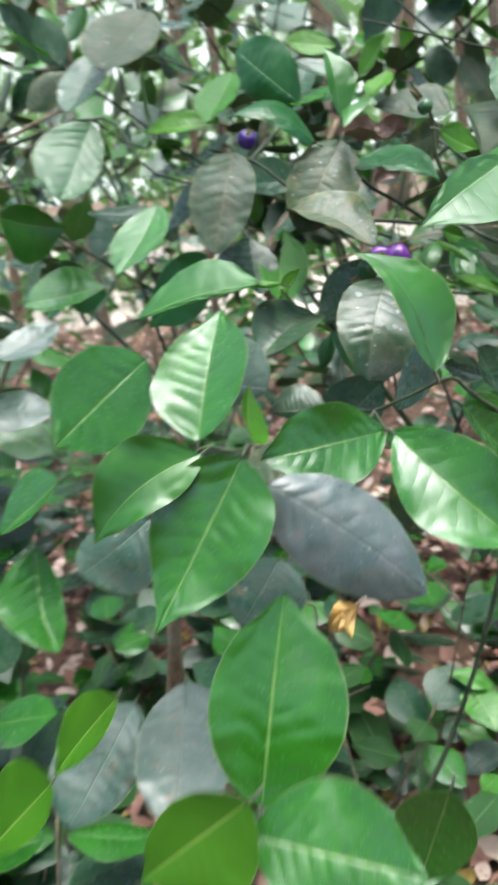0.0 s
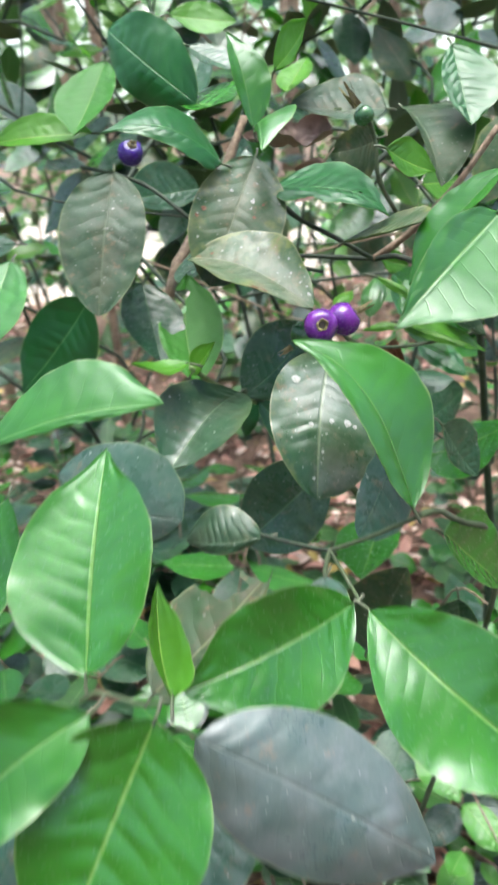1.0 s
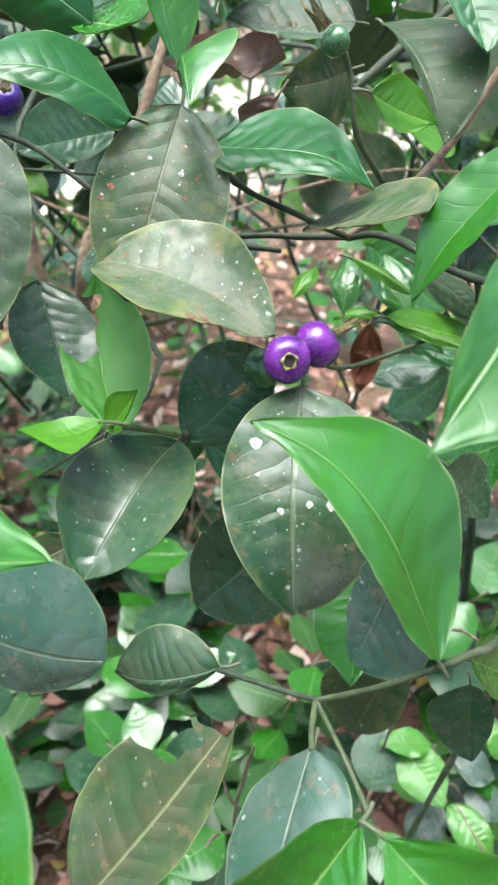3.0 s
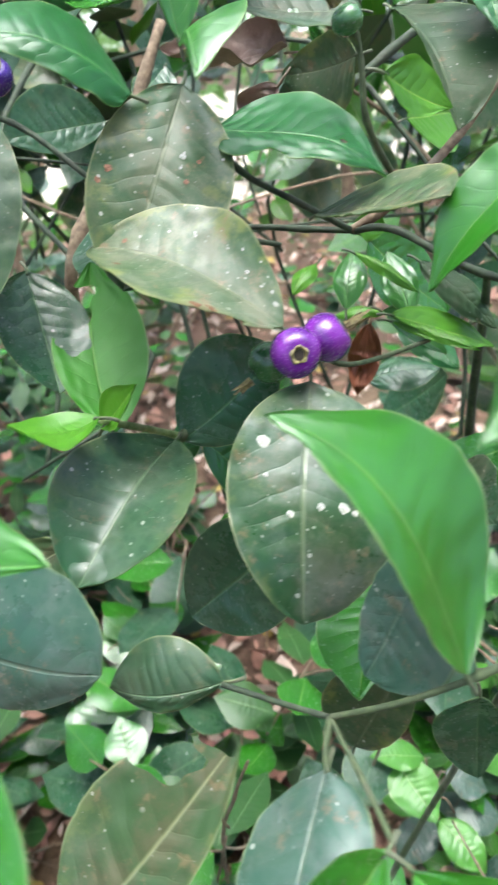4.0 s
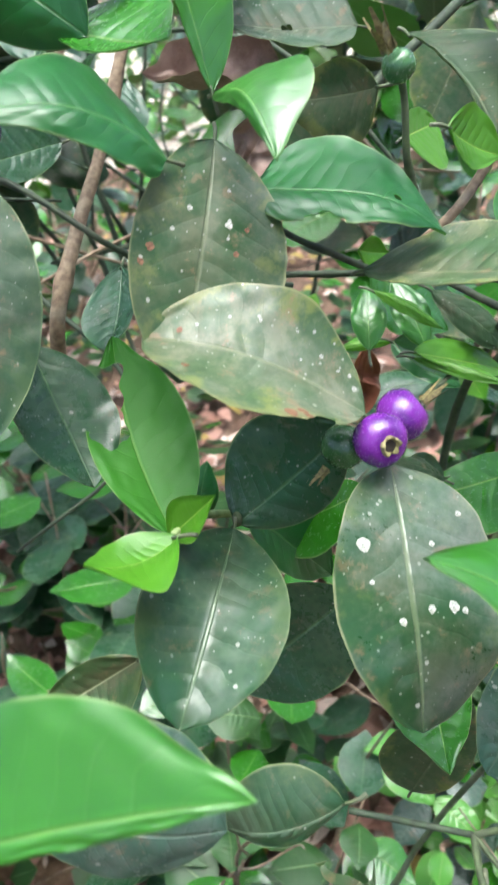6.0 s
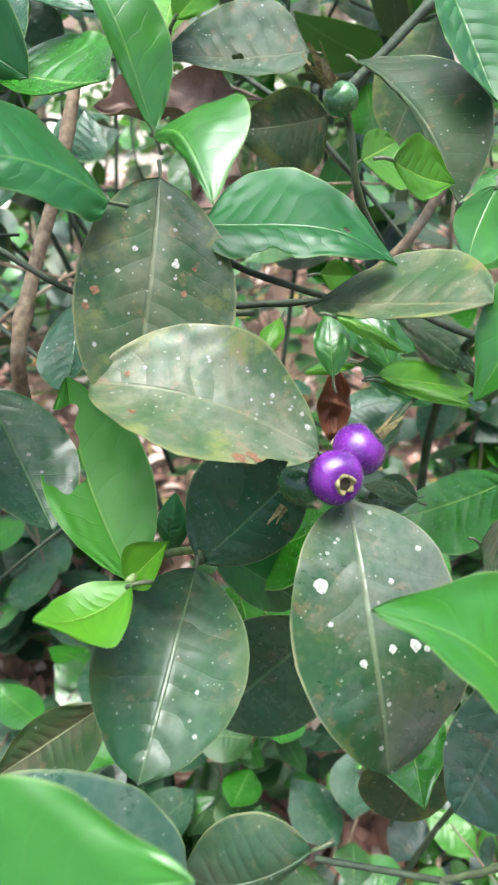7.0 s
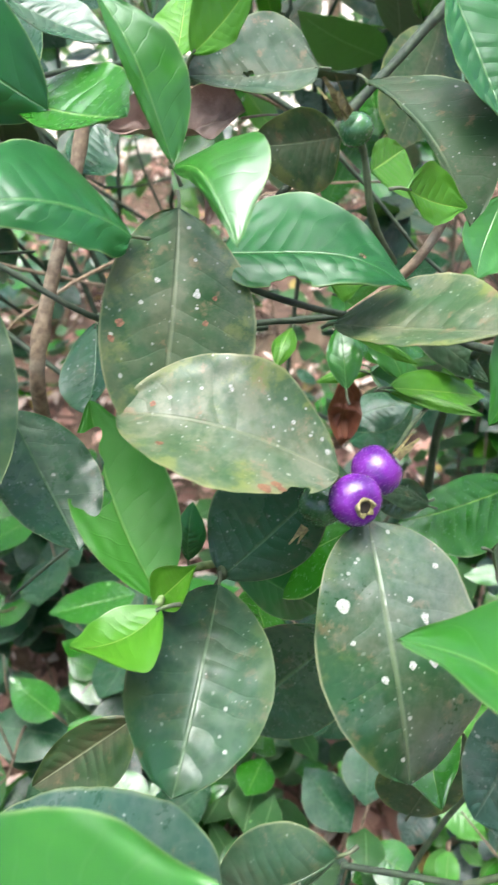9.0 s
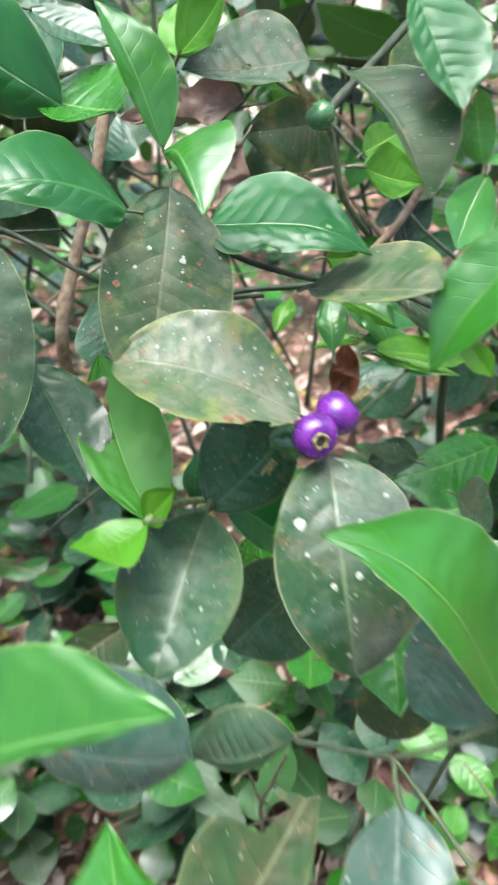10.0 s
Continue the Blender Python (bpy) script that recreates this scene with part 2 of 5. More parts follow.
PURPLE = berry_material("purple_berry", (0.125, 0.012, 0.22), (0.065, 0.01, 0.14))
INDIGO = berry_material("indigo_berry", (0.045, 0.012, 0.2), (0.025, 0.01, 0.12))
UNRIPE = berry_material("unripe_berry", (0.05, 0.13, 0.04), (0.02, 0.07, 0.025))
CALYX = bark_material("dry_calyx", (0.22, 0.185, 0.07), (0.09, 0.072, 0.028), 900.0)
PIT_SHADE = bark_material("calyx_pit_shade", (0.035, 0.025, 0.015), (0.012, 0.008, 0.005), 900.0)
LICHEN = bark_material("lichen", (0.38, 0.39, 0.35), (0.16, 0.18, 0.14), 2500.0)


def soil_material():
    g = Nodes("forest_soil")
    at = g.place()
    n = g.noise(at, 35.0, 6.0, 0.65)
    big = g.noise(at, 3.0, 3.0)
    bits = g.noise(at, 130.0, 3.0, 0.6)
    c = g.mix(g.ramp(n, 0.35, 0.65), (0.06, 0.035, 0.022), (0.15, 0.09, 0.06))
    c = g.mix(g.math("MULTIPLY", g.ramp(bits, 0.5, 0.7), 0.6), c, (0.24, 0.155, 0.105))
    c = g.mix(g.math("MULTIPLY", g.ramp(big, 0.45, 0.65), 0.4), c, (0.13, 0.1, 0.05))
    return g.bsdf(c, 0.9, g.math("ADD", n, g.math("MULTIPLY", bits, 0.6)), 0.9, 0.01)


SOIL = soil_material()


# Pale base colour stands in for sunlight on the far ground.
def sunlit_ground_material():
    g = Nodes("sunlit_ground")
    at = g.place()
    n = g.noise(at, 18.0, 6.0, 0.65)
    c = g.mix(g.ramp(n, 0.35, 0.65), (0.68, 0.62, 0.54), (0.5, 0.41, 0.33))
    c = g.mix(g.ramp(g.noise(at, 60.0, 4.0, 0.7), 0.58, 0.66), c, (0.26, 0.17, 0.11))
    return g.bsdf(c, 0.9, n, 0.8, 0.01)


SUNLIT_GROUND = sunlit_ground_material()


def litter_material():
    g = Nodes("leaf_litter")
    geo = g.node("ShaderNodeNewGeometry")
    rnd = geo.outputs["Random Per Island"]
    at = g.place()
    c = g.mix(rnd, (0.44, 0.25, 0.19), (0.2, 0.1, 0.07))
    c = g.mix(g.math("GREATER_THAN", g.math("FRACT", g.math("MULTIPLY", rnd, 7.3)), 0.68), c, (0.6, 0.48, 0.4))
    c = g.mix(g.math("GREATER_THAN", g.math("FRACT", g.math("MULTIPLY", rnd, 13.7)), 0.9), c, (0.32, 0.24, 0.06))
    n = g.noise(at, 90.0, 4.0, 0.6)
    c = g.mix(g.ramp(n, 0.5, 0.75, 0.0, 0.5), c, (0.1, 0.06, 0.04))
    return g.bsdf(c, 0.65, n, 0.5, 0.003, 0.08, c)


LITTER = litter_material()


# ---- builders ----
def link(name, bm, mats, parent=None, label="", smooth=True):
    me = bpy.data.meshes.new(name)
    bm.to_mesh(me)
    bm.free()
    for m in mats if isinstance(mats, (list, tuple)) else (mats,):
        me.materials.append(m)
    if smooth:
        me.shade_smooth()
    ob = new(name, me)
    if parent:
        ob.parent = parent
    if label:
        ob["label"] = label
    return ob


def empty(name, at, label, category, group="", kind=""):
    ob = new(name)
    ob.location = at
    ob.empty_display_size = 0.05
    return tagged(ob, label, category, group, kind)


def outline(s, a=0.55, b=0.72, drip=0.3):
    """Half width of an ovate leaf with a drawn-out tip, 1 at its widest."""
    top = a / (a + b)
    f = (max(s, 0) ** a * max(1 - s, 0) ** b) / (top**a * (1 - top) ** b)
    k = min(max((s - 0.8) / 0.14, 0.0), 1.0)
    return f * (1 - drip * k * k * (3 - 2 * k))


def blade(length, wl, wr, hl, hr, arch, curl=0.0, bites=(), rows=26, cols=7, quilt=0.0001, pairs=9, wave=0.0, seed=0, shape=(0.55, 0.72), under=True, torn=2.0, bow=0.0):
    """A leaf along +y from its base, its upper face to +z, with a real under side. Its second UV layer counts the side veins."""
    bm = bmesh.new()
    uvs = bm.loops.layers.uv.new("UVMap")
    veins = bm.loops.layers.uv.new("vein")
    if bites:
        rows, cols = rows * 2, cols * 2

    def count(s, v):
        """How many side veins lie below a spot of one half."""
        t = abs(v)
        return pairs * s - (1.2 + 0.5 * s) * t + 0.28 * math.sin(7 * s + seed + (2 if v < 0 else 0)) + (0.35 if v < 0 else 0.0) + 0.22 * noise.noise(Vector((9 * s, 3 * v, seed * 1.3)))

    def point(s, v):
        f = max(outline(s, *shape), 0.012 if s < 1 else 0.0)
        mid = arch * 4 * s * (1 - s) + curl * (s**3 - s)
        t = abs(v)
        w, h = (wl, hl) if v < 0 else (wr, hr)
        z = mid + (h - arch) * f * t**1.6
        swell = abs(math.sin(math.pi * count(s, v))) ** 0.8 - 0.6
        z += quilt * swell * min(1.3, max(0.12, 0.5 + 1.5 * noise.noise(Vector((7 * s, 2.5 * v, 2.2 * seed))))) * min(1.0, 6 * t) * (1 - t) ** 1.3 * 2.4 * min(1, f * 1.3) - 0.0004 * (1 - t) ** 6
        z += 0.0011 * noise.noise(Vector((45 * w * f * v + 3.1 * seed, 45 * length * s, 1.7 * seed))) * min(1.0, length / 0.05) + 0.0008 * t * noise.noise(Vector((4 * v + seed, 160 * length * s, 0.3)))
        z += wave * math.sin(9 * s + 2.3 * seed + (1.7 if v < 0 else 0)) * t * t * f
        ragged = 1 + 0.012 * noise.noise(Vector((2 * v + seed, 260 * length * s, 0.7))) * t
        return math.copysign(w * f * t * ragged, v) + bow * 4 * s * (1 - s), length * s + 0.004 * t * f * (1 - 2 * s), z

    def bitten(s, v):
        """How far a spot lies inside a bite, and the way out of it."""
        for bs, bv, br in bites:
            k = (wl + wr) / 2 * max(outline(s), 0.2) / length
            ds, dv = s - bs, (v - bv) * k
            d = math.hypot(ds, dv)
            r = br * (1 + 0.12 * math.sin(5 * math.atan2(dv, ds) + seed))
            if d < r:
                return r - d, ds / (d + 1e-6), dv / (d + 1e-6) / k
        return 0.0, 0.0, 0.0

    top, low, gone = {}, {}, set()
    for i in range(rows + 1):
        for j in range(-cols, cols + 1):
            s, v = i / rows, j / cols
            depth, es, ev = bitten(s, v)
            if depth > 1.2 / rows:
                gone.add((i, j))
            elif depth > 0:
                s, v = min(max(s + es * depth, 0), 1), min(max(v + ev * depth, -1), 1)
            x, y, z = point(s, v)
            top[i, j] = bm.verts.new((x, y, z))
            if under:
                low[i, j] = bm.verts.new((x, y, z - 0.0003))
    lay = [(top, 0)] + ([(low, 1)] if under else [])
    for grid, slot in lay:
        for i in range(rows):
            for j in range(-cols, cols):
                s, v = (i + 0.5) / rows, (j + 0.5) / cols
                if {(i, j), (i, j + 1), (i + 1, j + 1), (i + 1, j)} & gone:
                    continue
                if s > torn + 0.05 * math.sin(v * 7 + seed) + 0.03 * math.sin(v * 23):
                    continue
                ks = [(i, j), (i, j + 1), (i + 1, j + 1), (i + 1, j)]
                if slot:
                    ks.reverse()
                vs = [grid[k] for k in ks]
                try:
                    face = bm.faces.new(vs)
                except ValueError:
                    continue
                face.material_index = slot
                for loop, (a, b) in zip(face.loops, ks):
                    loop[uvs].uv = (a / rows, 0.5 + 0.5 * b / cols)
                    loop[veins].uv = (count(a / rows, v if b == 0 else b / cols), 0.0)
    bmesh.ops.delete(bm, geom=[v for v in bm.verts if not v.link_faces], context="VERTS")
    return bm


def leaf_pose(base, tip, normal):
    u = (Vector(tip) - Vector(base)).normalized()
    r = u.cross(Vector(normal)).normalized()
    n = r.cross(u)
    return Matrix((r, u, n)).transposed().to_4x4()


def leaf(plant, mats, base, tip, normal, wl, wr, hl=0.0, hr=0.0, arch=None, label="", **kw):
    """One leaf of a plant, from its base to its tip, its upper face along normal; wl, wr: its half widths, hl, hr: how high their edges stand."""
    length = (Vector(tip) - Vector(base)).length
    if arch is None:
        arch = 0.3 * (hl + hr) - 0.0015
    leaf.count += 1
    kw.setdefault("quilt", RELIEF.get(mats[0].name, 0.00012))
    kw.setdefault("rows", 54 if "bites" not in kw else 34)
    kw.setdefault("cols", 9)
    ob = link("leaf", blade(length, wl, wr, hl, hr, arch, seed=leaf.count, **kw), mats, plant, label)
    ob.matrix_basis = Matrix.Translation(Vector(base) - plant.location) @ leaf_pose(base, tip, normal)
    link("stalk", tube([(0, 0.0015, -0.0004), (0, -0.0025, -0.0008), (0.0006, -0.0055, -0.0018)], 0.0005, 0.0006, 6, 0, leaf.count, 3), TWIG_GREEN, ob)
    return ob


leaf.count = 0
RELIEF = {"satin_leaf": 0.00004, "fresh_leaf": 0.0002, "smooth_fresh_leaf": 0.00004, "deep_green_leaf": 0.0002, "ageing_leaf": 0.0004, "old_leaf": 0.00008, "mottled_leaf": 0.0001, "spotted_leaf": 0.0003, "ashen_leaf": 0.0003, "dark_leaf": 0.0001, "dusty_leaf": 0.0001, "young_leaf": 0.00005, "crusted_leaf": 0.00014}


def tube(points, r0, r1, sides=8, knots=0, seed=0, sub=5):
    """A tapered, slightly crooked stem through points, with swollen knots."""
    rng = random.Random(seed)
    pts = [Vector(p) for p in points]
    path = []
    for i in range(len(pts) - 1):
        a, b = pts[max(i - 1, 0)], pts[i]
        c, d = pts[i + 1], pts[min(i + 2, len(pts) - 1)]
        for k in range(sub):
            t = k / sub
            path.append(0.5 * (2 * b + (c - a) * t + (2 * a - 5 * b + 4 * c - d) * t * t + (3 * b - a - 3 * c + d) * t**3))
    path.append(pts[-1])
    bm = bmesh.new()
    rings = []
    side = Vector((1, 0.3, 0.2))
    for i, p in enumerate(path):
        d = (path[min(i + 1, len(path) - 1)] - path[max(i - 1, 0)]).normalized()
        side = (side - d * side.dot(d)).normalized()
        up = d.cross(side)
        t = i / (len(path) - 1)
        r = r0 + (r1 - r0) * t
        if knots:
            r *= 1 + 0.35 * max(0, math.cos(2 * math.pi * (t * knots + 0.3))) ** 12
        r *= 1 + rng.uniform(-0.05, 0.05)
        rings.append([bm.verts.new(p + r * (math.cos(a) * side + math.sin(a) * up)) for a in (2 * math.pi * k / sides for k in range(sides))])
    for a, b in zip(rings, rings[1:]):
        for k in range(sides):
            bm.faces.new((a[k], a[(k + 1) % sides], b[(k + 1) % sides], b[k]))
    for ring, flip in ((rings[0], True), (rings[-1], False)):
        bm.faces.new(ring[::-1] if flip else ring)
    return bm


def stem(plant, points, r0, r1, mat, name="twig", label="", knots=0, sides=8):
    pts = [Vector(p) - plant.location for p in points]
    return link(name, tube(pts, r0, r1, sides, knots, len(bpy.data.objects)), mat, plant, label)


def berry(plant, at, facing, r, mat, label="", pit=True):
    """A round berry with a dimpled end that carries the ring of its old flower."""
    bm = bmesh.new()
    bmesh.ops.create_uvsphere(bm, u_segments=28, v_segments=20, radius=r)
    for v in bm.verts:
        c = v.co.z / r
        v.co.xy *= 1.0 + 0.02 * math.sin(3 * math.atan2(v.co.y, v.co.x))
        v.co.z *= 0.93
        if c > 0.8:
            v.co.z -= r * 0.9 * (c - 0.8) * 0.8
        if c < -0.85:
            v.co.z += r * (-0.85 - c) * 0.8
    ob = link("berry", bm, mat, plant, label)
    turn = Vector(facing).to_track_quat("Z", "Y").to_matrix().to_4x4()
    ob.matrix_basis = Matrix.Translation(Vector(at) - plant.location) @ turn
    if pit:
        bm = bmesh.new()
        rings = []
        prof = ((0.36, 0.7), (0.35, 0.86), (0.32, 0.98), (0.26, 0.94), (0.2, 0.8), (0.19, 0.6))
        for k, (rad, z) in enumerate(prof):
            rings.append([bm.verts.new((r * rad * (1 + 0.07 * math.sin(5 * a) + 0.05 * math.sin(2 * a)) * math.cos(a), r * rad * (1 + 0.07 * math.sin(5 * a) + 0.05 * math.sin(2 * a)) * math.sin(a), r * z + (r * (0.09 * math.sin(5 * a) + 0.06 * math.sin(2 * a + 1)) if k in (1, 2, 3) else 0))) for a in (2 * math.pi * n / 20 for n in range(20))])
        for a, b in zip(rings, rings[1:]):
            for k in range(20):
                bm.faces.new((a[k], a[(k + 1) % 20], b[(k + 1) % 20], b[k]))
        link("calyx", bm, CALYX, ob, "dry yellowish calyx ring")
        # Flat dark disc painted as the shade inside the open calyx.
        bm = bmesh.new()
        bmesh.ops.create_circle(bm, cap_ends=True, radius=r * 0.23, segments=16, matrix=Matrix.Translation((0, 0, r * 0.83)))
        link("pit", bm, PIT_SHADE, ob, "flat dark brown disc painted as the shaded hollow of the calyx")
    return ob


def old_flower(plant, at, way, size=0.012, label="withered straw-coloured calyx lobes"):
    """Dry calyx lobes, like a small torn crown."""
    bm = bmesh.new()
    rng = random.Random(7)
    for k in range(5):
        a = 2 * math.pi * k / 5
        out = 0.1 + 0.12 * rng.random()
        prev = None
        for i in range(6):
            t = i / 5
            c = Vector((math.cos(a), math.sin(a), 0)) * size * (0.14 + out * t * t) + Vector((0, 0, size * t * (0.8 + 0.3 * rng.random() * t)))
            w = Vector((-math.sin(a), math.cos(a), 0)) * size * 0.2 * (1 - 0.8 * t)
            row = [bm.verts.new(c - w), bm.verts.new(c + w + Vector((0, 0, size * 0.02)))]
            if prev:
                bm.faces.new((prev[0], prev[1], row[1], row[0]))
            prev = row
    ob = link("calyx", bm, CALYX, plant, label)
    ob.matrix_basis = Matrix.Translation(Vector(at) - plant.location) @ Vector(way).to_track_quat("Z", "Y").to_matrix().to_4x4()
    return ob


# ---- ground ----
def ground_height(x, y):
    n = noise.noise(Vector((x * 1.3, y * 1.3, 0.0))) * 0.05 + noise.noise(Vector((x * 5, y * 5, 3.0))) * 0.012
    return GROUND + n * min(1.0, 6 / (1 + abs(x) + abs(y)))


def make_ground():
    bm = bmesh.new()
    xs = sorted({round(math.copysign(abs(k) ** 2.6 * 0.02, k), 4) for k in range(-40, 41)})
    ys = sorted({round(0.9 + math.copysign(abs(k) ** 2.6 * 0.02, k), 4) for k in range(-40, 41)})
    grid = [[bm.verts.new((x, y, ground_height(x, y))) for y in ys] for x in xs]
    for a, b in zip(grid, grid[1:]):
        for k in range(len(ys) - 1):
            bm.faces.new((a[k], b[k], b[k + 1], a[k + 1]))
    return tagged(link("ground", bm, SOIL), "brown forest soil strewn with dry leaves", "ground", kind="structure")


make_ground()


def make_sunlit_ground():
    """A pale sheet behind the shrubs, its colour standing in for sunlit ground."""
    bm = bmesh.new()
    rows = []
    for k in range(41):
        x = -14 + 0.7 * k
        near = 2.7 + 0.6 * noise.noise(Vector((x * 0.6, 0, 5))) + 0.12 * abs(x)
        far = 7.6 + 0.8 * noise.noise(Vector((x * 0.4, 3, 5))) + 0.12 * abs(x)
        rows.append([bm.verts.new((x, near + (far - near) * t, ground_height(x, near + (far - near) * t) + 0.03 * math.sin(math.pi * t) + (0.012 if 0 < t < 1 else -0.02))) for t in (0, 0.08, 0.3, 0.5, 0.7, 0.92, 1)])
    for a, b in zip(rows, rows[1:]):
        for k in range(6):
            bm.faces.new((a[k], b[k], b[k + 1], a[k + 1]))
    return tagged(link("path", bm, SUNLIT_GROUND), "pale ground behind the shrubs, coloured as sunlit, with few leaves", "path", kind="structure")


make_sunlit_ground()


def make_litter():
    """Dry leaves lying all over the ground, curled and tilted."""
    rng = random.Random(11)
    verts, faces = [], []
    for k in range(34000):
        if k < 17000:
            y = 0.2 + 6.5 * rng.random() ** 1.9
            x = 0.1 + (y * 0.75 + 0.5) * rng.gauss(0, 0.6)
        else:
            y, x = rng.uniform(-4.0, 6.5), rng.gauss(0.1, 2.4)
        size = rng.uniform(0.006, 0.024)
        width = size * rng.uniform(0.3, 0.6)
        turn = pose(x, y, ground_height(x, y) + rng.uniform(0.004, 0.02), rng.gauss(0, 22), rng.gauss(0, 22), rng.uniform(0, 360))
        curl, fold = rng.uniform(-0.3, 0.5) * size, rng.uniform(-0.1, 0.6) * width
        first = len(verts)
        for i in range(5):
            s = i / 4
            f = max(outline(s), 0.05)
            for j in (-1, 0, 1):
                z = curl * 4 * s * (1 - s) + fold * abs(j) * f + rng.uniform(-0.06, 0.06) * size
                verts.append(turn @ Vector((j * width * f * rng.uniform(0.85, 1.1), (s - 0.5) * size * 2, z)))
        for i in range(4):
            for j in range(2):
                a = first + 3 * i + j
                faces.append((a, a + 1, a + 4, a + 3))
    me = bpy.data.meshes.new("leaf_litter")
    me.from_pydata(verts, [], faces)
    me.shade_smooth()
    me.materials.append(LITTER)
    return tagged(new("leaf_litter", me), "dry pinkish-brown fallen leaves covering the soil", "leaf litter", kind="stuff")


make_litter()

# ---- the berry shrub ----
shrub = empty("berry_shrub", (0.26, 0.66, GROUND), "green shrub with glossy oval leaves and purple berries", "shrub")
near_shrub = empty("leafy_shrub", (-0.03, 0.32, GROUND), "low leafy shrub with bright green glossy leaves", "shrub")
TWIN = leaf(shrub, (OLD, OLD_UNDER), (0.0551, 0.4527, 0.9832), (0.0276, 0.4155, 0.9345), (0.073, -0.716, 0.694), 0.0230, 0.0185, 0.0042, 0.0066, arch=0.0031, shape=(0.524, 0.501, 0.05), curl=-0.0025, bow=-0.0006, label="old mottled leaf with pale specks")
MOTTLED = leaf(shrub, (PATCHED, OLD_UNDER), (0.0697, 0.3932, 0.9253), (0.0213, 0.4212, 0.9468), (0.230, -0.532, 0.815), 0.0222, 0.0185, 0.0157, 0.0122, bites=[(0.16, -1.0, 0.06)], wave=0.002, shape=(0.524, 0.452, 0.05), arch=0.0051, curl=-0.0036, bow=0.0007, label="old mottled leaf with pale specks")
leaf(shrub, (DEEP, FRESH_UNDER), (0.0629, 0.4460, 0.9707), (0.1091, 0.4218, 0.9556), (0.167, -0.233, 0.958), 0.0269, 0.0136, 0.0034, -0.0048, arch=-0.0016, bites=[(0.36, 1.05, 0.11), (0.72, -0.15, 0.022)], shape=(0.3, 0.786, 0.3), curl=-0.018, bow=-0.0012, label="glossy deep green leaf")
leaf(shrub, (SATIN, FRESH_UNDER), (0.0174, 0.4020, 0.8960), (0.0173, 0.4540, 0.9332), (0.022, -0.299, 0.954), 0.0125, 0.0178, -0.0010, -0.0007, bites=[(0.57, -0.45, 0.1), (0.74, -0.75, 0.15)], shape=(0.65, 0.68, 0.3), arch=-0.0036, curl=-0.0012, bow=-0.003, label="satin green leaf with a hooked bite in its side")
leaf(shrub, (YOUNG, YOUNG), (0.016, 0.387, 0.910), (-0.007, 0.382, 0.914), (0.027, 0.521, 0.853), 0.0137, 0.0062, -0.0083, 0.0024, shape=(0.63, 0.64, 0.3), label="young yellow-green leaf")
leaf(shrub, (YOUNG, YOUNG), (0.015, 0.397, 0.901), (0.027, 0.389, 0.917), (-0.801, -0.394, 0.451), 0.0060, 0.0060, 0.0018, 0.0013, shape=(0.51, 0.76, 0.3), label="young yellow-green leaf")
leaf(shrub, (MID, OLD_UNDER), (0.0354, 0.4086, 0.8860), (0.0036, 0.3594, 0.8750), (0.092, -0.218, 0.972), 0.0199, 0.0169, 0.0144, 0.0184, arch=0.0064, shape=(0.675, 0.435, 0.05), curl=-0.001, bow=-0.001, label="ageing dark green leaf with pale specks")
SPOTTED = leaf(shrub, (SPENT, OLD_UNDER), (0.0765, 0.3909, 0.9084), (0.0602, 0.3427, 0.8635), (0.067, -0.757, 0.650), 0.0286, 0.0202, 0.0056, 0.0086, arch=0.0083, wave=0.002, shape=(0.44, 0.485, 0.05), curl=-0.0027, bow=0.0033, label="ageing dark green leaf with pale specks")
leaf(near_shrub, (SLEEK, FRESH_UNDER), (0.0884, 0.3085, 0.8758), (0.0542, 0.3396, 0.9291), (0.647, -0.260, 0.717), 0.0096, 0.0207, -0.0040, 0.0109, bow=0.0038, arch=-0.0014, shape=(0.54, 0.696, 0.3), curl=-0.0264, quilt=0.00012, label="smooth glossy bright green leaf")
leaf(near_shrub, (FRESH, FRESH_UNDER), (0.0627, 0.2860, 0.8567), (0.0084, 0.2553, 0.8579), (0.450, -0.737, 0.505), 0.0196, 0.0169, 0.0088, 0.0090, wave=0.0015, shape=(0.65, 0.572, 0.3), arch=0.0039, curl=-0.0015, bow=-0.0006, label="fresh glossy bright green leaf")
leaf(near_shrub, (FRESH, FRESH_UNDER), (0.0665, 0.2817, 0.8568), (0.1153, 0.2426, 0.8178), (-0.130, -0.744, 0.655), 0.0205, 0.0221, 0.0107, 0.0104, arch=0.0028, wave=0.0025, shape=(0.731, 0.788, 0.3), curl=-0.0051, bow=0.0022, label="fresh glossy bright green leaf")
leaf(near_shrub, (GREY, OLD_UNDER), (0.057, 0.310, 0.851), (0.035, 0.266, 0.835), (-0.429, 0.286, 0.856), 0.0146, 0.0183, -0.0021, 0.0027, arch=0.003, shape=(0.41, 0.69, 0.05), label="dusty grey-green leaf")
leaf(near_shrub, (FRESH, FRESH_UNDER), (-0.0167, 0.2545, 0.8681), (-0.0083, 0.3022, 0.9127), (-0.306, -0.501, 0.809), 0.0236, 0.0231, 0.0080, 0.0079, wave=0.0015, shape=(0.597, 0.885, 0.3), arch=0.0015, curl=-0.0022, bow=0.0, label="fresh glossy bright green leaf")
leaf(near_shrub, (SLEEK, FRESH_UNDER), (-0.0138, 0.2415, 0.8675), (-0.0569, 0.2250, 0.8384), (-0.148, -0.867, 0.477), 0.0125, 0.0185, 0.0074, 0.0102, wave=0.003, arch=0.004, shape=(0.516, 0.806, 0.3), curl=-0.0017, bow=0.0042, label="smooth glossy bright green leaf")
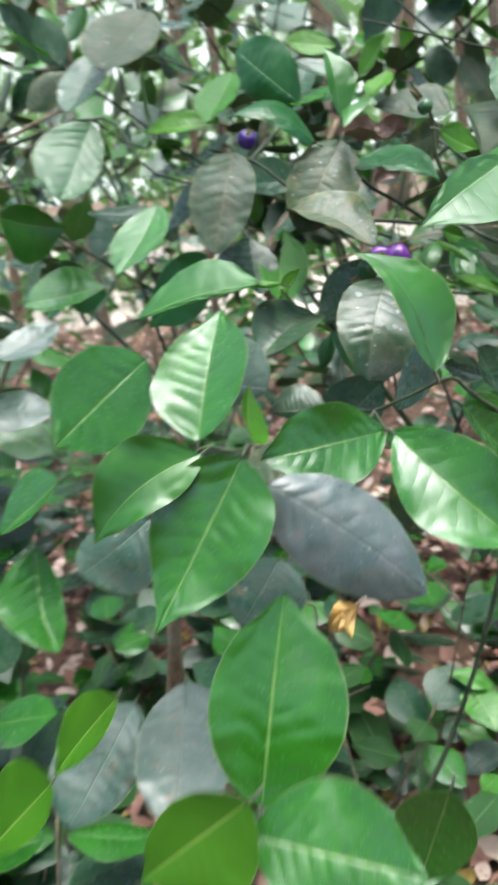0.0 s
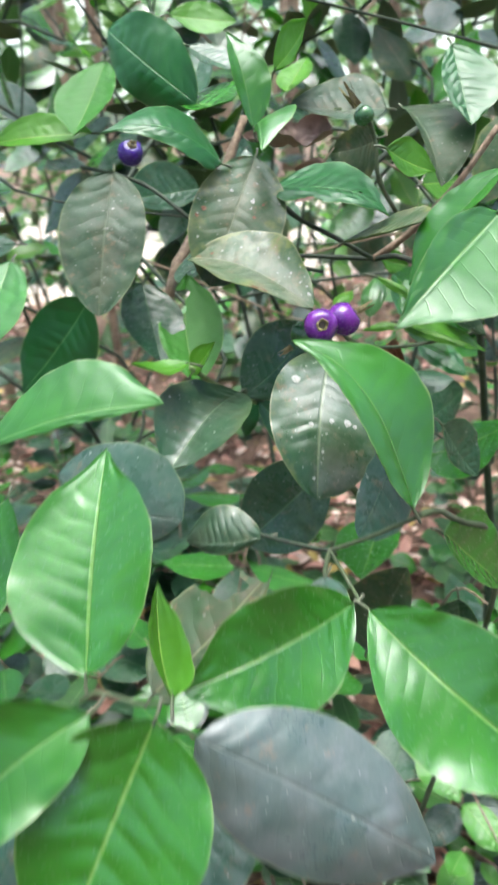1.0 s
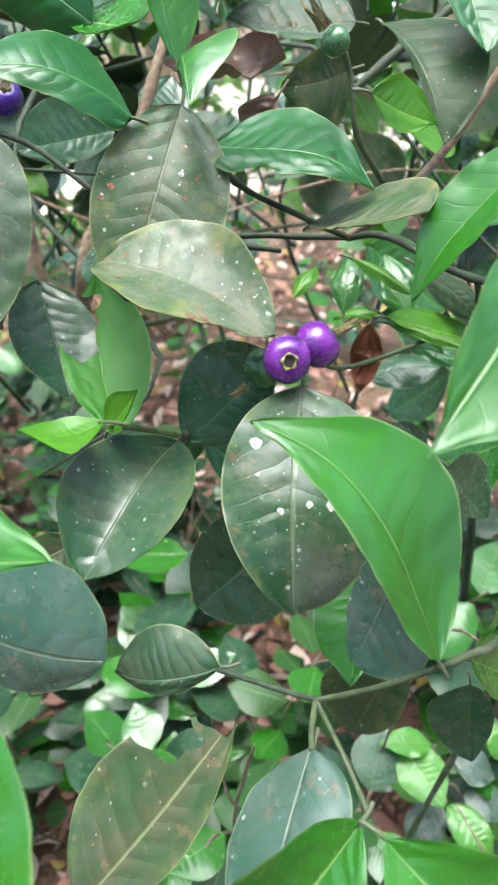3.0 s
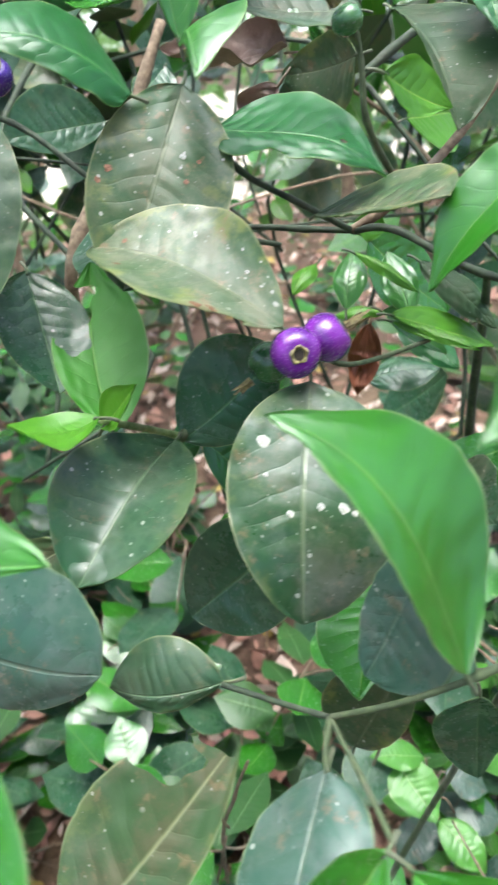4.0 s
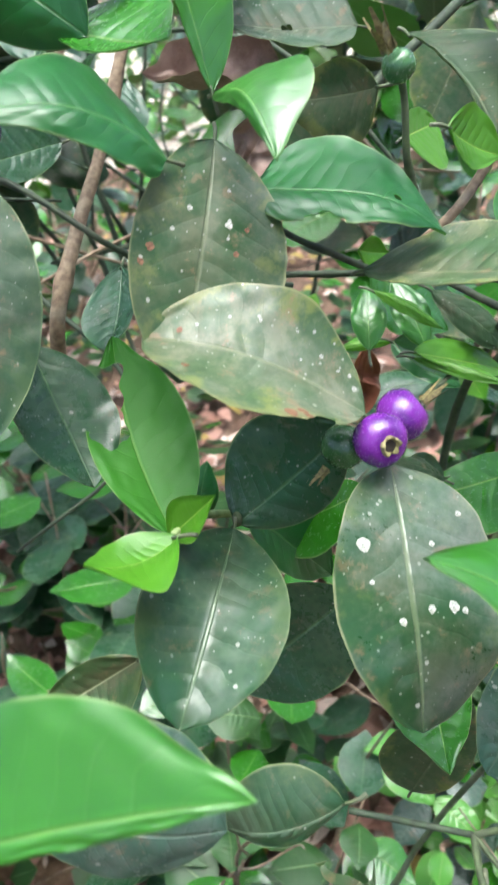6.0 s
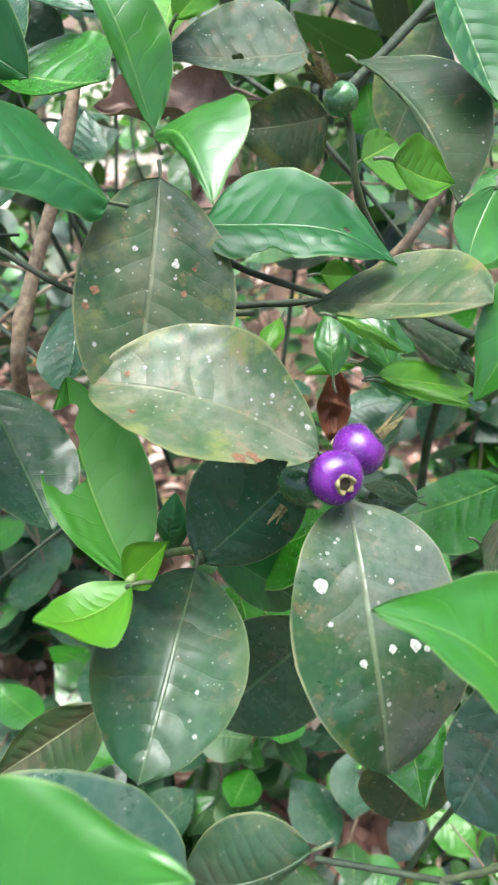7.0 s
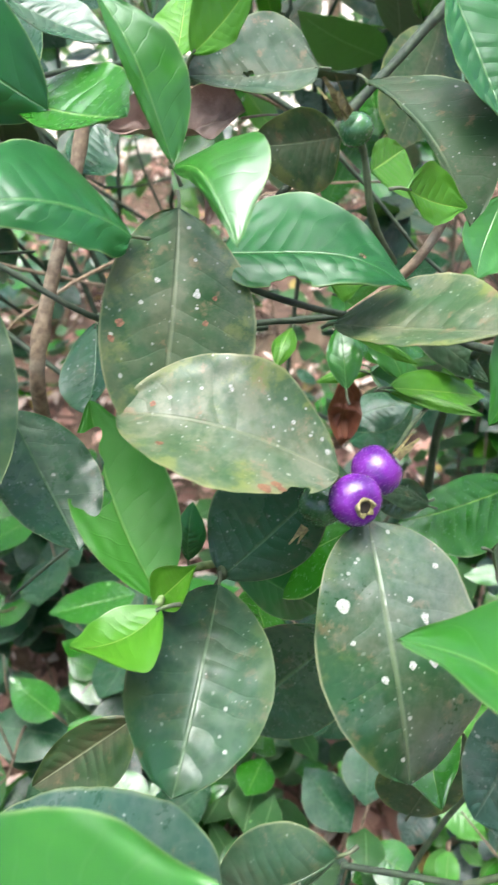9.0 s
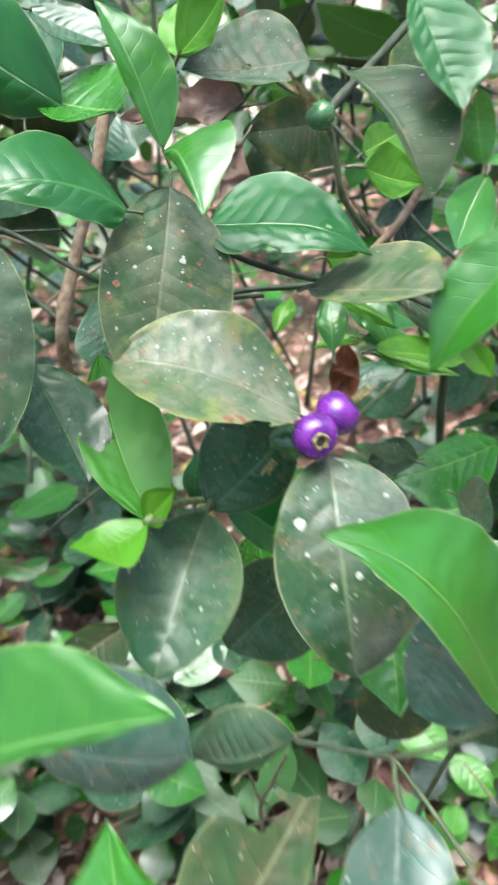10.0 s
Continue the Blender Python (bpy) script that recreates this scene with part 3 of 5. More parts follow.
leaf(near_shrub, (FRESH, FRESH_UNDER), (0.0029, 0.2368, 0.8677), (-0.0327, 0.2055, 0.8093), (-0.140, -0.894, 0.426), 0.0253, 0.0214, 0.0024, 0.0027, wave=0.004, shape=(0.491, 1.0, 0.3), arch=-0.0031, curl=0.0021, bow=0.0006, label="fresh glossy bright green leaf")
leaf(near_shrub, (YOUNG, YOUNG), (0.008, 0.239, 0.872), (0.005, 0.267, 0.887), (0.806, -0.201, 0.556), 0.0072, 0.0120, 0.0012, -0.0014, shape=(0.47, 0.80, 0.3), label="young yellow-green leaf")
leaf(near_shrub, (ASHEN, OLD_UNDER), (0.0112, 0.2448, 0.8518), (0.0734, 0.2324, 0.8061), (0.207, -0.819, 0.535), 0.0198, 0.0218, -0.0009, -0.0023, arch=0.0047, shape=(0.561, 0.668, 0.05), curl=0.0, bow=-0.0015, label="dusty grey-green leaf")
leaf(near_shrub, (FRESH, FRESH_UNDER), (0.0053, 0.1796, 0.7504), (0.0163, 0.2240, 0.8133), (0.143, -0.702, 0.698), 0.0235, 0.0279, 0.0098, 0.0104, arch=0.0018, wave=0.0015, shape=(0.571, 0.659, 0.3), curl=-0.0026, bow=-0.0007, label="fresh glossy bright green leaf")
leaf(near_shrub, (SLEEK, FRESH_UNDER), (-0.0553, 0.3332, 0.9050), (0.0097, 0.3124, 0.9216), (-0.090, -0.728, 0.679), 0.0205, 0.0032, -0.0009, 0.0007, shape=(0.687, 0.657, 0.3), arch=0.0012, curl=-0.0013, bow=-0.0026, label="smooth glossy bright green leaf")
leaf(near_shrub, (GREY, OLD_UNDER), (-0.0427, 0.3690, 0.8742), (0.0076, 0.3388, 0.8635), (-0.645, -0.581, 0.496), 0.0262, 0.0137, -0.0012, 0.0009, shape=(0.561, 0.43, 0.05), arch=0.0037, curl=-0.0026, bow=0.0038, label="dusty grey-green leaf")
leaf(near_shrub, (MID, OLD_UNDER), (0.0377, 0.3399, 0.8512), (0.0071, 0.3489, 0.8475), (-0.306, -0.799, 0.518), 0.0046, 0.0151, 0.0028, 0.0004, shape=(0.546, 0.566, 0.05), arch=0.0039, curl=-0.0016, bow=-0.0015, quilt=0.00012, label="ageing dark green leaf with pale specks")
leaf(near_shrub, (BROWNISH, OLD_UNDER), (-0.0096, 0.3052, 0.8109), (0.0399, 0.3299, 0.8434), (-0.195, -0.500, 0.843), 0.0229, 0.0125, -0.0019, 0.0022, bites=[(0.74, -0.8, 0.12), (0.95, -0.5, 0.07)], shape=(0.531, 0.738, 0.05), arch=-0.0018, curl=-0.0016, bow=0.001, label="fading brownish-green leaf")
leaf(shrub, (DARK, OLD_UNDER), (0.074, 0.407, 0.843), (0.031, 0.420, 0.798), (-0.45, -0.72, 0.5), 0.0225, 0.0215, -0.0002, 0.0038, shape=(0.54, 0.56, 0.05), label="dark green leaf")
leaf(shrub, (FRESH, FRESH_UNDER), (0.100, 0.404, 0.815), (0.078, 0.352, 0.817), (-0.073, 0.062, 0.995), 0.0122, 0.0174, 0.0008, 0.0015, label="fresh glossy bright green leaf")
leaf(shrub, (CRUSTED, OLD_UNDER), (-0.0119, 0.4688, 0.9818), (-0.0242, 0.4265, 0.9238), (0.065, -0.817, 0.574), 0.0189, 0.0206, 0.0041, 0.0068, arch=0.0025, shape=(0.434, 0.531, 0.05), curl=0.0004, bow=0.0005, label="ageing dark green leaf with pale specks")
leaf(shrub, (DARK, OLD_UNDER), (-0.0066, 0.4718, 0.9281), (0.0007, 0.4316, 0.8975), (0.338, -0.495, 0.801), 0.0168, 0.0163, 0.0012, 0.0033, shape=(0.545, 0.526, 0.05), arch=-0.0021, curl=-0.0007, bow=-0.0005, label="dark green leaf")
leaf(shrub, (DARK, OLD_UNDER), (0.038, 0.415, 0.882), (0.070, 0.404, 0.914), (-0.640, -0.520, 0.460), 0.0205, 0.0125, 0.0022, -0.0068, shape=(0.53, 0.57, 0.05), label="dark green leaf")
leaf(shrub, (DEEP, FRESH_UNDER), (0.045, 0.429, 0.873), (0.076, 0.430, 0.829), (0.525, -0.780, 0.341), 0.0181, 0.0109, 0.0061, 0.0033, label="glossy deep green leaf")
leaf(shrub, (SLEEK, FRESH_UNDER), (0.1405, 0.3758, 0.9745), (0.1065, 0.3822, 0.9342), (-0.809, -0.139, 0.570), 0.0136, 0.0122, 0.0063, 0.0059, arch=0.0025, shape=(0.576, 0.714, 0.3), curl=-0.0025, bow=0.0002, label="smooth glossy bright green leaf")
leaf(shrub, (SLEEK, FRESH_UNDER), (0.1219, 0.3318, 0.9658), (0.0786, 0.2955, 0.9424), (-0.185, -0.923, 0.338), 0.0263, 0.0093, 0.0066, 0.0031, arch=0.0006, shape=(0.485, 1.0, 0.3), curl=-0.0006, bow=0.0007, label="smooth glossy bright green leaf")
leaf(shrub, (SLEEK, FRESH_UNDER), (0.0556, 0.4512, 0.9950), (0.0482, 0.4703, 1.0356), (0.419, -0.799, 0.432), 0.0073, 0.0124, 0.0065, 0.0052, arch=0.0028, shape=(0.613, 0.696, 0.3), curl=-0.0022, bow=-0.0003, label="smooth glossy bright green leaf")
leaf(shrub, (SLEEK, FRESH_UNDER), (0.0554, 0.4518, 0.9939), (0.0545, 0.4051, 0.9871), (-0.592, -0.218, 0.776), 0.0162, 0.0030, 0.0008, 0.0034, arch=0.0053, shape=(0.557, 0.655, 0.3), curl=0.0007, bow=-0.0049, label="smooth glossy bright green leaf")
leaf(shrub, (DEEP, FRESH_UNDER), (0.0390, 0.4416, 0.9830), (-0.0107, 0.4330, 0.9998), (0.144, -0.519, 0.842), 0.0094, 0.0286, 0.0057, 0.0022, arch=0.0081, shape=(0.3, 0.978, 0.3), curl=-0.0034, bow=0.0004, label="glossy deep green leaf")
leaf(shrub, (DARK, OLD_UNDER), (0.028, 0.603, 0.960), (-0.019, 0.576, 0.960), (0.444, -0.764, 0.469), 0.0110, 0.0203, 0.0002, 0.0040, shape=(0.51, 0.59, 0.05), label="dark green leaf")
leaf(shrub, (OLD, OLD_UNDER), (0.118, 0.478, 0.985), (0.100, 0.518, 0.978), (-0.891, -0.344, 0.297), 0.0167, 0.0102, -0.0082, 0.0006, shape=(0.43, 0.67, 0.05), label="old mottled leaf with pale specks")
leaf(shrub, (MATTE, OLD_UNDER), (0.1327, 0.4856, 0.9975), (0.1356, 0.4324, 0.9644), (-0.040, -0.961, 0.275), 0.0226, 0.0036, 0.0078, 0.0090, shape=(0.489, 0.518, 0.05), arch=0.006, curl=-0.0042, bow=-0.001, label="dull olive-green ageing leaf")
leaf(shrub, (PATCHED, OLD_UNDER), (0.092, 0.437, 0.944), (0.113, 0.386, 0.957), (-0.398, 0.070, 0.915), 0.0213, 0.0096, 0.0002, 0.0025, shape=(0.56, 0.54, 0.05), label="old mottled leaf with pale specks")
leaf(shrub, (CRUSTED, OLD_UNDER), (0.1342, 0.5240, 0.9979), (0.0817, 0.5263, 1.0042), (-0.072, -0.601, 0.796), 0.0112, 0.0228, 0.0013, 0.0038, shape=(0.3, 0.74, 0.05), arch=-0.0008, curl=0.004, bow=0.0009, bites=[(0.47, 0.02, 0.026), (0.51, 0.02, 0.026)], quilt=0.00025, label="dusty grey-green leaf with a short tear beside its midrib")
leaf(near_shrub, (FRESH, FRESH_UNDER), (-0.053, 0.335, 0.884), (-0.081, 0.263, 0.865), (0.777, -0.422, 0.467), 0.0236, 0.0247, -0.0023, -0.0018, shape=(0.60, 0.67, 0.3), label="fresh glossy bright green leaf")
leaf(shrub, (DEEP, FRESH_UNDER), (-0.039, 0.489, 0.918), (-0.087, 0.496, 0.868), (-0.410, -0.866, 0.286), 0.0227, 0.0209, -0.0060, -0.0007, label="glossy deep green leaf")
leaf(near_shrub, (GREY, OLD_UNDER), (0.011, 0.287, 0.792), (-0.003, 0.231, 0.794), (0.399, -0.060, 0.915), 0.0201, 0.0148, 0.0020, -0.0012, shape=(0.52, 0.58, 0.05), label="dusty grey-green leaf")
leaf(near_shrub, (GREY, OLD_UNDER), (-0.043, 0.265, 0.829), (-0.060, 0.213, 0.832), (0.651, -0.184, 0.737), 0.0208, 0.0118, -0.0065, -0.0073, shape=(0.55, 0.55, 0.05), label="dusty grey-green leaf")
leaf(near_shrub, (GREY, OLD_UNDER), (-0.0666, 0.2668, 0.7230), (-0.0806, 0.1982, 0.7174), (0.0, -0.68, 0.7), 0.0174, 0.0223, -0.0040, 0.0025, shape=(0.58, 0.52, 0.05), label="dusty grey-green leaf")
leaf(near_shrub, (GREY, OLD_UNDER), (-0.0369, 0.2605, 0.7410), (-0.0340, 0.1956, 0.7192), (0.0, -0.7, 0.68), 0.0255, 0.0200, 0.0022, 0.0030, shape=(0.56, 0.54, 0.05), label="dusty grey-green leaf")
leaf(near_shrub, (FRESH, FRESH_UNDER), (-0.107, 0.279, 0.807), (-0.089, 0.241, 0.774), (0.697, -0.251, 0.672), 0.0117, 0.0202, -0.0048, -0.0081, shape=(0.55, 0.55, 0.05), label="fresh glossy bright green leaf")
leaf(near_shrub, (FRESH, FRESH_UNDER), (-0.085, 0.271, 0.846), (-0.120, 0.272, 0.819), (-0.491, -0.625, 0.607), 0.0080, 0.0171, 0.0027, 0.0017, shape=(0.46, 0.64, 0.05), label="fresh glossy bright green leaf")
leaf(near_shrub, (YOUNG, YOUNG), (-0.073, 0.180, 0.762), (-0.076, 0.137, 0.779), (0.875, 0.132, 0.466), 0.0082, 0.0173, 0.0001, 0.0029, shape=(0.48, 0.62, 0.05), label="young yellow-green leaf")
leaf(near_shrub, (YOUNG, YOUNG), (-0.057, 0.220, 0.767), (-0.067, 0.172, 0.774), (0.852, -0.110, 0.512), 0.0064, 0.0134, -0.0017, -0.0001, label="young yellow-green leaf")
leaf(near_shrub, (FRESH, FRESH_UNDER), (0.006, 0.145, 0.778), (0.058, 0.132, 0.777), (-0.2, -0.62, 0.75), 0.0215, 0.0200, 0.0005, -0.0015, wave=0.002, shape=(0.59, 0.68, 0.3), label="fresh glossy bright green leaf")
leaf(near_shrub, (YOUNG, YOUNG), (0.007, 0.139, 0.799), (-0.029, 0.138, 0.767), (-0.1, -0.75, 0.6), 0.0195, 0.0125, -0.0036, 0.0032, label="young yellow-green leaf")
leaf(near_shrub, (FRESH, FRESH_UNDER), (0.073, 0.178, 0.760), (0.062, 0.178, 0.712), (-0.401, -0.911, 0.096), 0.0143, 0.0156, -0.0030, 0.0001, label="fresh glossy bright green leaf")
leaf(shrub, (DEEP, FRESH_UNDER), (0.031, 0.484, 1.008), (-0.010, 0.527, 1.047), (-0.55, -0.74, 0.38), 0.0168, 0.0209, 0.0001, 0.0059, arch=0.006, wave=0.002, shape=(0.55, 0.55, 0.05), label="glossy deep green leaf")
leaf(shrub, (SATIN, FRESH_UNDER), (-0.011, 0.503, 1.031), (-0.027, 0.465, 1.000), (-0.2, -0.8, 0.56), 0.0118, 0.0179, 0.0011, -0.0002, shape=(0.59, 0.68, 0.3), label="satin green leaf")
leaf(shrub, (YOUNG, YOUNG), (-0.022, 0.493, 1.000), (-0.075, 0.501, 1.000), (-0.099, -0.700, 0.707), 0.0101, 0.0120, 0.0061, 0.0039, shape=(0.63, 0.64, 0.3), label="young yellow-green leaf")
leaf(shrub, (YOUNG, YOUNG), (0.067, 0.459, 1.018), (0.080, 0.441, 1.035), (-0.35, -0.66, 0.66), 0.0100, 0.0060, 0.002, -0.002, shape=(0.59, 0.68, 0.3), label="young yellow-green leaf")
leaf(shrub, (DEEP, FRESH_UNDER), (0.151, 0.469, 1.022), (0.150, 0.437, 0.988), (-0.048, -0.722, 0.690), 0.0184, 0.0083, 0.0006, 0.0005, shape=(0.60, 0.67, 0.3), label="glossy deep green leaf")
leaf(shrub, (YOUNG, YOUNG), (0.022, 0.591, 1.059), (0.061, 0.598, 1.053), (0.238, -0.764, 0.600), 0.0115, 0.0125, 0.0012, 0.0015, shape=(0.62, 0.65, 0.3), label="young yellow-green leaf")
leaf(shrub, (SLEEK, FRESH_UNDER), (-0.051, 0.401, 0.956), (-0.068, 0.356, 0.925), (-0.152, -0.528, 0.836), 0.0159, 0.0175, -0.0003, -0.0019, label="smooth glossy bright green leaf")
leaf(shrub, (DEEP, FRESH_UNDER), (-0.140, 0.472, 0.921), (-0.123, 0.520, 0.890), (0.947, -0.151, 0.285), 0.0115, 0.0237, -0.0007, -0.0063, shape=(0.61, 0.66, 0.3), label="glossy deep green leaf")
leaf(shrub, (DARK, OLD_UNDER), (-0.077, 0.517, 0.948), (-0.124, 0.508, 0.951), (0.150, -0.515, 0.844), 0.0150, 0.0133, 0.0011, -0.0042, shape=(0.51, 0.59, 0.05), label="dark green leaf")
leaf(shrub, (DARK, OLD_UNDER), (-0.109, 0.537, 1.056), (-0.122, 0.491, 1.015), (-0.135, -0.648, 0.749), 0.0190, 0.0181, 0.0014, -0.0002, shape=(0.49, 0.61, 0.05), label="dark green leaf")
leaf(shrub, (DEEP, FRESH_UNDER), (-0.107, 0.491, 1.008), (-0.119, 0.438, 0.962), (0.406, -0.654, 0.638), 0.0157, 0.0270, -0.0017, -0.0024, shape=(0.53, 0.57, 0.05), label="glossy deep green leaf")
leaf(shrub, (SLEEK, FRESH_UNDER), (-0.155, 0.427, 0.956), (-0.133, 0.480, 0.943), (0.920, -0.332, 0.209), 0.0112, 0.0249, 0.0004, -0.0093, label="smooth glossy bright green leaf")
leaf(shrub, (FRESH, FRESH_UNDER), (-0.163, 0.456, 0.897), (-0.104, 0.454, 0.905), (-0.119, -0.693, 0.711), 0.0226, 0.0127, 0.0027, 0.0038, shape=(0.63, 0.64, 0.3), label="fresh glossy bright green leaf")
leaf(shrub, (MATTE, OLD_UNDER), (-0.069, 0.547, 1.079), (-0.095, 0.486, 1.038), (0.230, -0.596, 0.770), 0.0190, 0.0296, 0.0006, -0.0018, shape=(0.54, 0.56, 0.05), label="dull olive-green ageing leaf")
leaf(shrub, (GREY, OLD_UNDER), (-0.154, 0.383, 0.877), (-0.124, 0.412, 0.892), (0.188, -0.582, 0.791), 0.0128, 0.0132, -0.0011, 0.0012, shape=(0.50, 0.60, 0.05), label="dusty grey-green leaf")
leaf(near_shrub, (FRESH, FRESH_UNDER), (0.104, 0.324, 0.854), (0.137, 0.339, 0.813), (0.724, -0.601, 0.339), 0.0192, 0.0087, 0.0036, 0.0022, shape=(0.47, 0.80, 0.3), label="fresh glossy bright green leaf")
leaf(near_shrub, (DARK, OLD_UNDER), (0.125, 0.362, 0.792), (0.129, 0.363, 0.743), (-0.308, -0.950, -0.046), 0.0088, 0.0164, -0.0017, -0.0020, shape=(0.49, 0.61, 0.05), label="dark green leaf")
leaf(near_shrub, (GREY, OLD_UNDER), (0.094, 0.338, 0.893), (0.074, 0.334, 0.850), (-0.852, -0.296, 0.431), 0.0216, 0.0097, 0.0013, 0.0016, shape=(0.61, 0.49, 0.05), label="dusty grey-green leaf")
leaf(shrub, (FRESH, FRESH_UNDER), (0.179, 0.446, 0.837), (0.139, 0.476, 0.808), (-0.647, -0.139, 0.750), 0.0245, 0.0130, -0.0035, -0.0031, label="fresh glossy bright green leaf")
leaf(shrub, (DARK, OLD_UNDER), (0.166, 0.577, 0.780), (0.191, 0.546, 0.820), (-0.890, -0.217, 0.400), 0.0201, 0.0163, -0.0004, -0.0040, shape=(0.54, 0.56, 0.05), label="dark green leaf")
leaf(shrub, (MID, OLD_UNDER), (0.149, 0.467, 0.824), (0.121, 0.463, 0.837), (0.359, -0.811, 0.463), 0.0070, 0.0110, -0.0026, 0.0008, shape=(0.50, 0.60, 0.05), label="ageing dark green leaf with pale specks")
leaf(shrub, (DARK, OLD_UNDER), (0.128, 0.399, 0.863), (0.148, 0.404, 0.831), (0.604, -0.753, 0.261), 0.0141, 0.0076, 0.0013, -0.0016, shape=(0.47, 0.63, 0.05), label="dark green leaf")
leaf(shrub, (FRESH, FRESH_UNDER), (0.024, 0.496, 1.010), (0.047, 0.457, 1.008), (-0.443, -0.298, 0.846), 0.0190, 0.0086, -0.0034, 0.0014, shape=(0.64, 0.63, 0.3), label="fresh glossy bright green leaf")
leaf(shrub, (DARK, OLD_UNDER), (0.018, 0.523, 1.000), (0.040, 0.560, 1.040), (-0.427, -0.535, 0.729), 0.0195, 0.0143, -0.0000, 0.0004, shape=(0.46, 0.64, 0.05), label="dark green leaf")
leaf(shrub, (YOUNG, YOUNG), (0.078, 0.513, 1.010), (0.095, 0.544, 1.027), (-0.087, -0.438, 0.895), 0.0097, 0.0090, 0.0007, 0.0019, label="young yellow-green leaf")
leaf(shrub, (DARK, OLD_UNDER), (0.030, 0.503, 1.035), (0.053, 0.487, 1.021), (0.038, -0.637, 0.770), 0.0100, 0.0081, -0.0007, 0.0024, shape=(0.50, 0.60, 0.05), label="dark green leaf")
leaf(shrub, (SLEEK, FRESH_UNDER), (0.132, 0.487, 0.887), (0.157, 0.475, 0.868), (0.259, -0.647, 0.717), 0.0130, 0.0065, 0.0021, 0.0028, label="smooth glossy bright green leaf")
leaf(shrub, (YOUNG, YOUNG), (0.126, 0.507, 0.921), (0.144, 0.513, 0.914), (0.434, -0.785, 0.442), 0.0060, 0.0067, 0.0019, -0.0026, label="young yellow-green leaf")
leaf(shrub, (YOUNG, YOUNG), (0.109, 0.424, 0.983), (0.132, 0.430, 0.971), (0.447, -0.773, 0.451), 0.0096, 0.0067, 0.0010, -0.0021, label="young yellow-green leaf")
leaf(shrub, (YOUNG, YOUNG), (0.154, 0.522, 0.957), (0.188, 0.552, 0.953), (0.574, -0.596, 0.561), 0.0088, 0.0195, 0.0022, 0.0019, label="young yellow-green leaf")
leaf(shrub, (SLEEK, FRESH_UNDER), (0.200, 0.496, 0.943), (0.172, 0.474, 0.923), (0.182, -0.759, 0.625), 0.0134, 0.0105, -0.0036, -0.0035, wave=0.001, shape=(0.61, 0.66, 0.3), label="smooth glossy bright green leaf")
leaf(shrub, (FRESH, FRESH_UNDER), (0.133, 0.509, 0.912), (0.170, 0.504, 0.875), (0.321, -0.837, 0.444), 0.0161, 0.0169, -0.0004, -0.0022, label="fresh glossy bright green leaf")
leaf(shrub, (YOUNG, YOUNG), (0.127, 0.463, 0.895), (0.173, 0.465, 0.873), (0.392, -0.508, 0.767), 0.0090, 0.0096, 0.0022, 0.0054, label="young yellow-green leaf")
leaf(shrub, (DARK, OLD_UNDER), (0.028, 0.484, 0.943), (0.015, 0.456, 0.928), (-0.434, -0.257, 0.863), 0.0072, 0.0129, -0.0012, -0.0007, shape=(0.54, 0.56, 0.05), label="dark green leaf")
leaf(shrub, (DARK, OLD_UNDER), (0.060, 0.593, 0.982), (0.043, 0.563, 0.972), (0.474, -0.517, 0.713), 0.0153, 0.0069, -0.0010, -0.0023, shape=(0.50, 0.60, 0.05), label="dark green leaf")
leaf(shrub, (FRESH, FRESH_UNDER), (0.065, 0.479, 0.797), (0.055, 0.409, 0.809), (0.762, -0.002, 0.648), 0.0241, 0.0188, -0.0017, -0.0000, shape=(0.61, 0.66, 0.3), label="fresh glossy bright green leaf")
leaf(shrub, (FRESH, FRESH_UNDER), (0.057, 0.448, 0.846), (0.087, 0.420, 0.876), (-0.711, 0.008, 0.703), 0.0112, 0.0174, -0.0030, -0.0023, label="fresh glossy bright green leaf")
leaf(shrub, (BROWNISH, OLD_UNDER), (-0.000, 0.391, 0.866), (-0.033, 0.394, 0.851), (-0.333, -0.736, 0.589), 0.0125, 0.0076, 0.0018, 0.0015, shape=(0.51, 0.59, 0.05), label="fading brownish-green leaf")
leaf(shrub, (OLD, OLD_UNDER), (0.086, 0.381, 0.751), (0.106, 0.378, 0.801), (-0.583, -0.791, 0.187), 0.0207, 0.0119, 0.0063, 0.0013, shape=(0.45, 0.65, 0.05), label="old mottled leaf with pale specks")
leaf(shrub, (DARK, OLD_UNDER), (0.1404, 0.5322, 0.8316), (0.1771, 0.5240, 0.8360), (-0.1833, -0.3256, 0.9276), 0.0116, 0.0127, 0.001, 0.001, arch=0.003, shape=(0.55, 0.6, 0.1), label="dark green leaf")
leaf(shrub, (DEEP, FRESH_UNDER), (0.0379, 0.4755, 0.8335), (0.0457, 0.4796, 0.8593), (-0.0482, -0.3231, 0.9451), 0.0064, 0.0069, 0.001, 0.001, arch=0.003, shape=(0.55, 0.6, 0.1), label="small deep green leaf")
leaf(shrub, (MATTE, OLD_UNDER), (0.1417, 0.4558, 0.8335), (0.1184, 0.4610, 0.8478), (-0.1742, -0.2821, 0.9434), 0.0057, 0.0057, 0.001, 0.001, arch=0.003, shape=(0.55, 0.6, 0.1), label="dull olive-green ageing leaf")
leaf(shrub, (YOUNG, YOUNG), (0.1365, 0.4945, 0.8827), (0.1135, 0.5012, 0.8820), (-0.1731, -0.3521, 0.9198), 0.0034, 0.0043, 0.001, 0.001, arch=0.003, shape=(0.55, 0.6, 0.1), label="young yellow-green leaf")
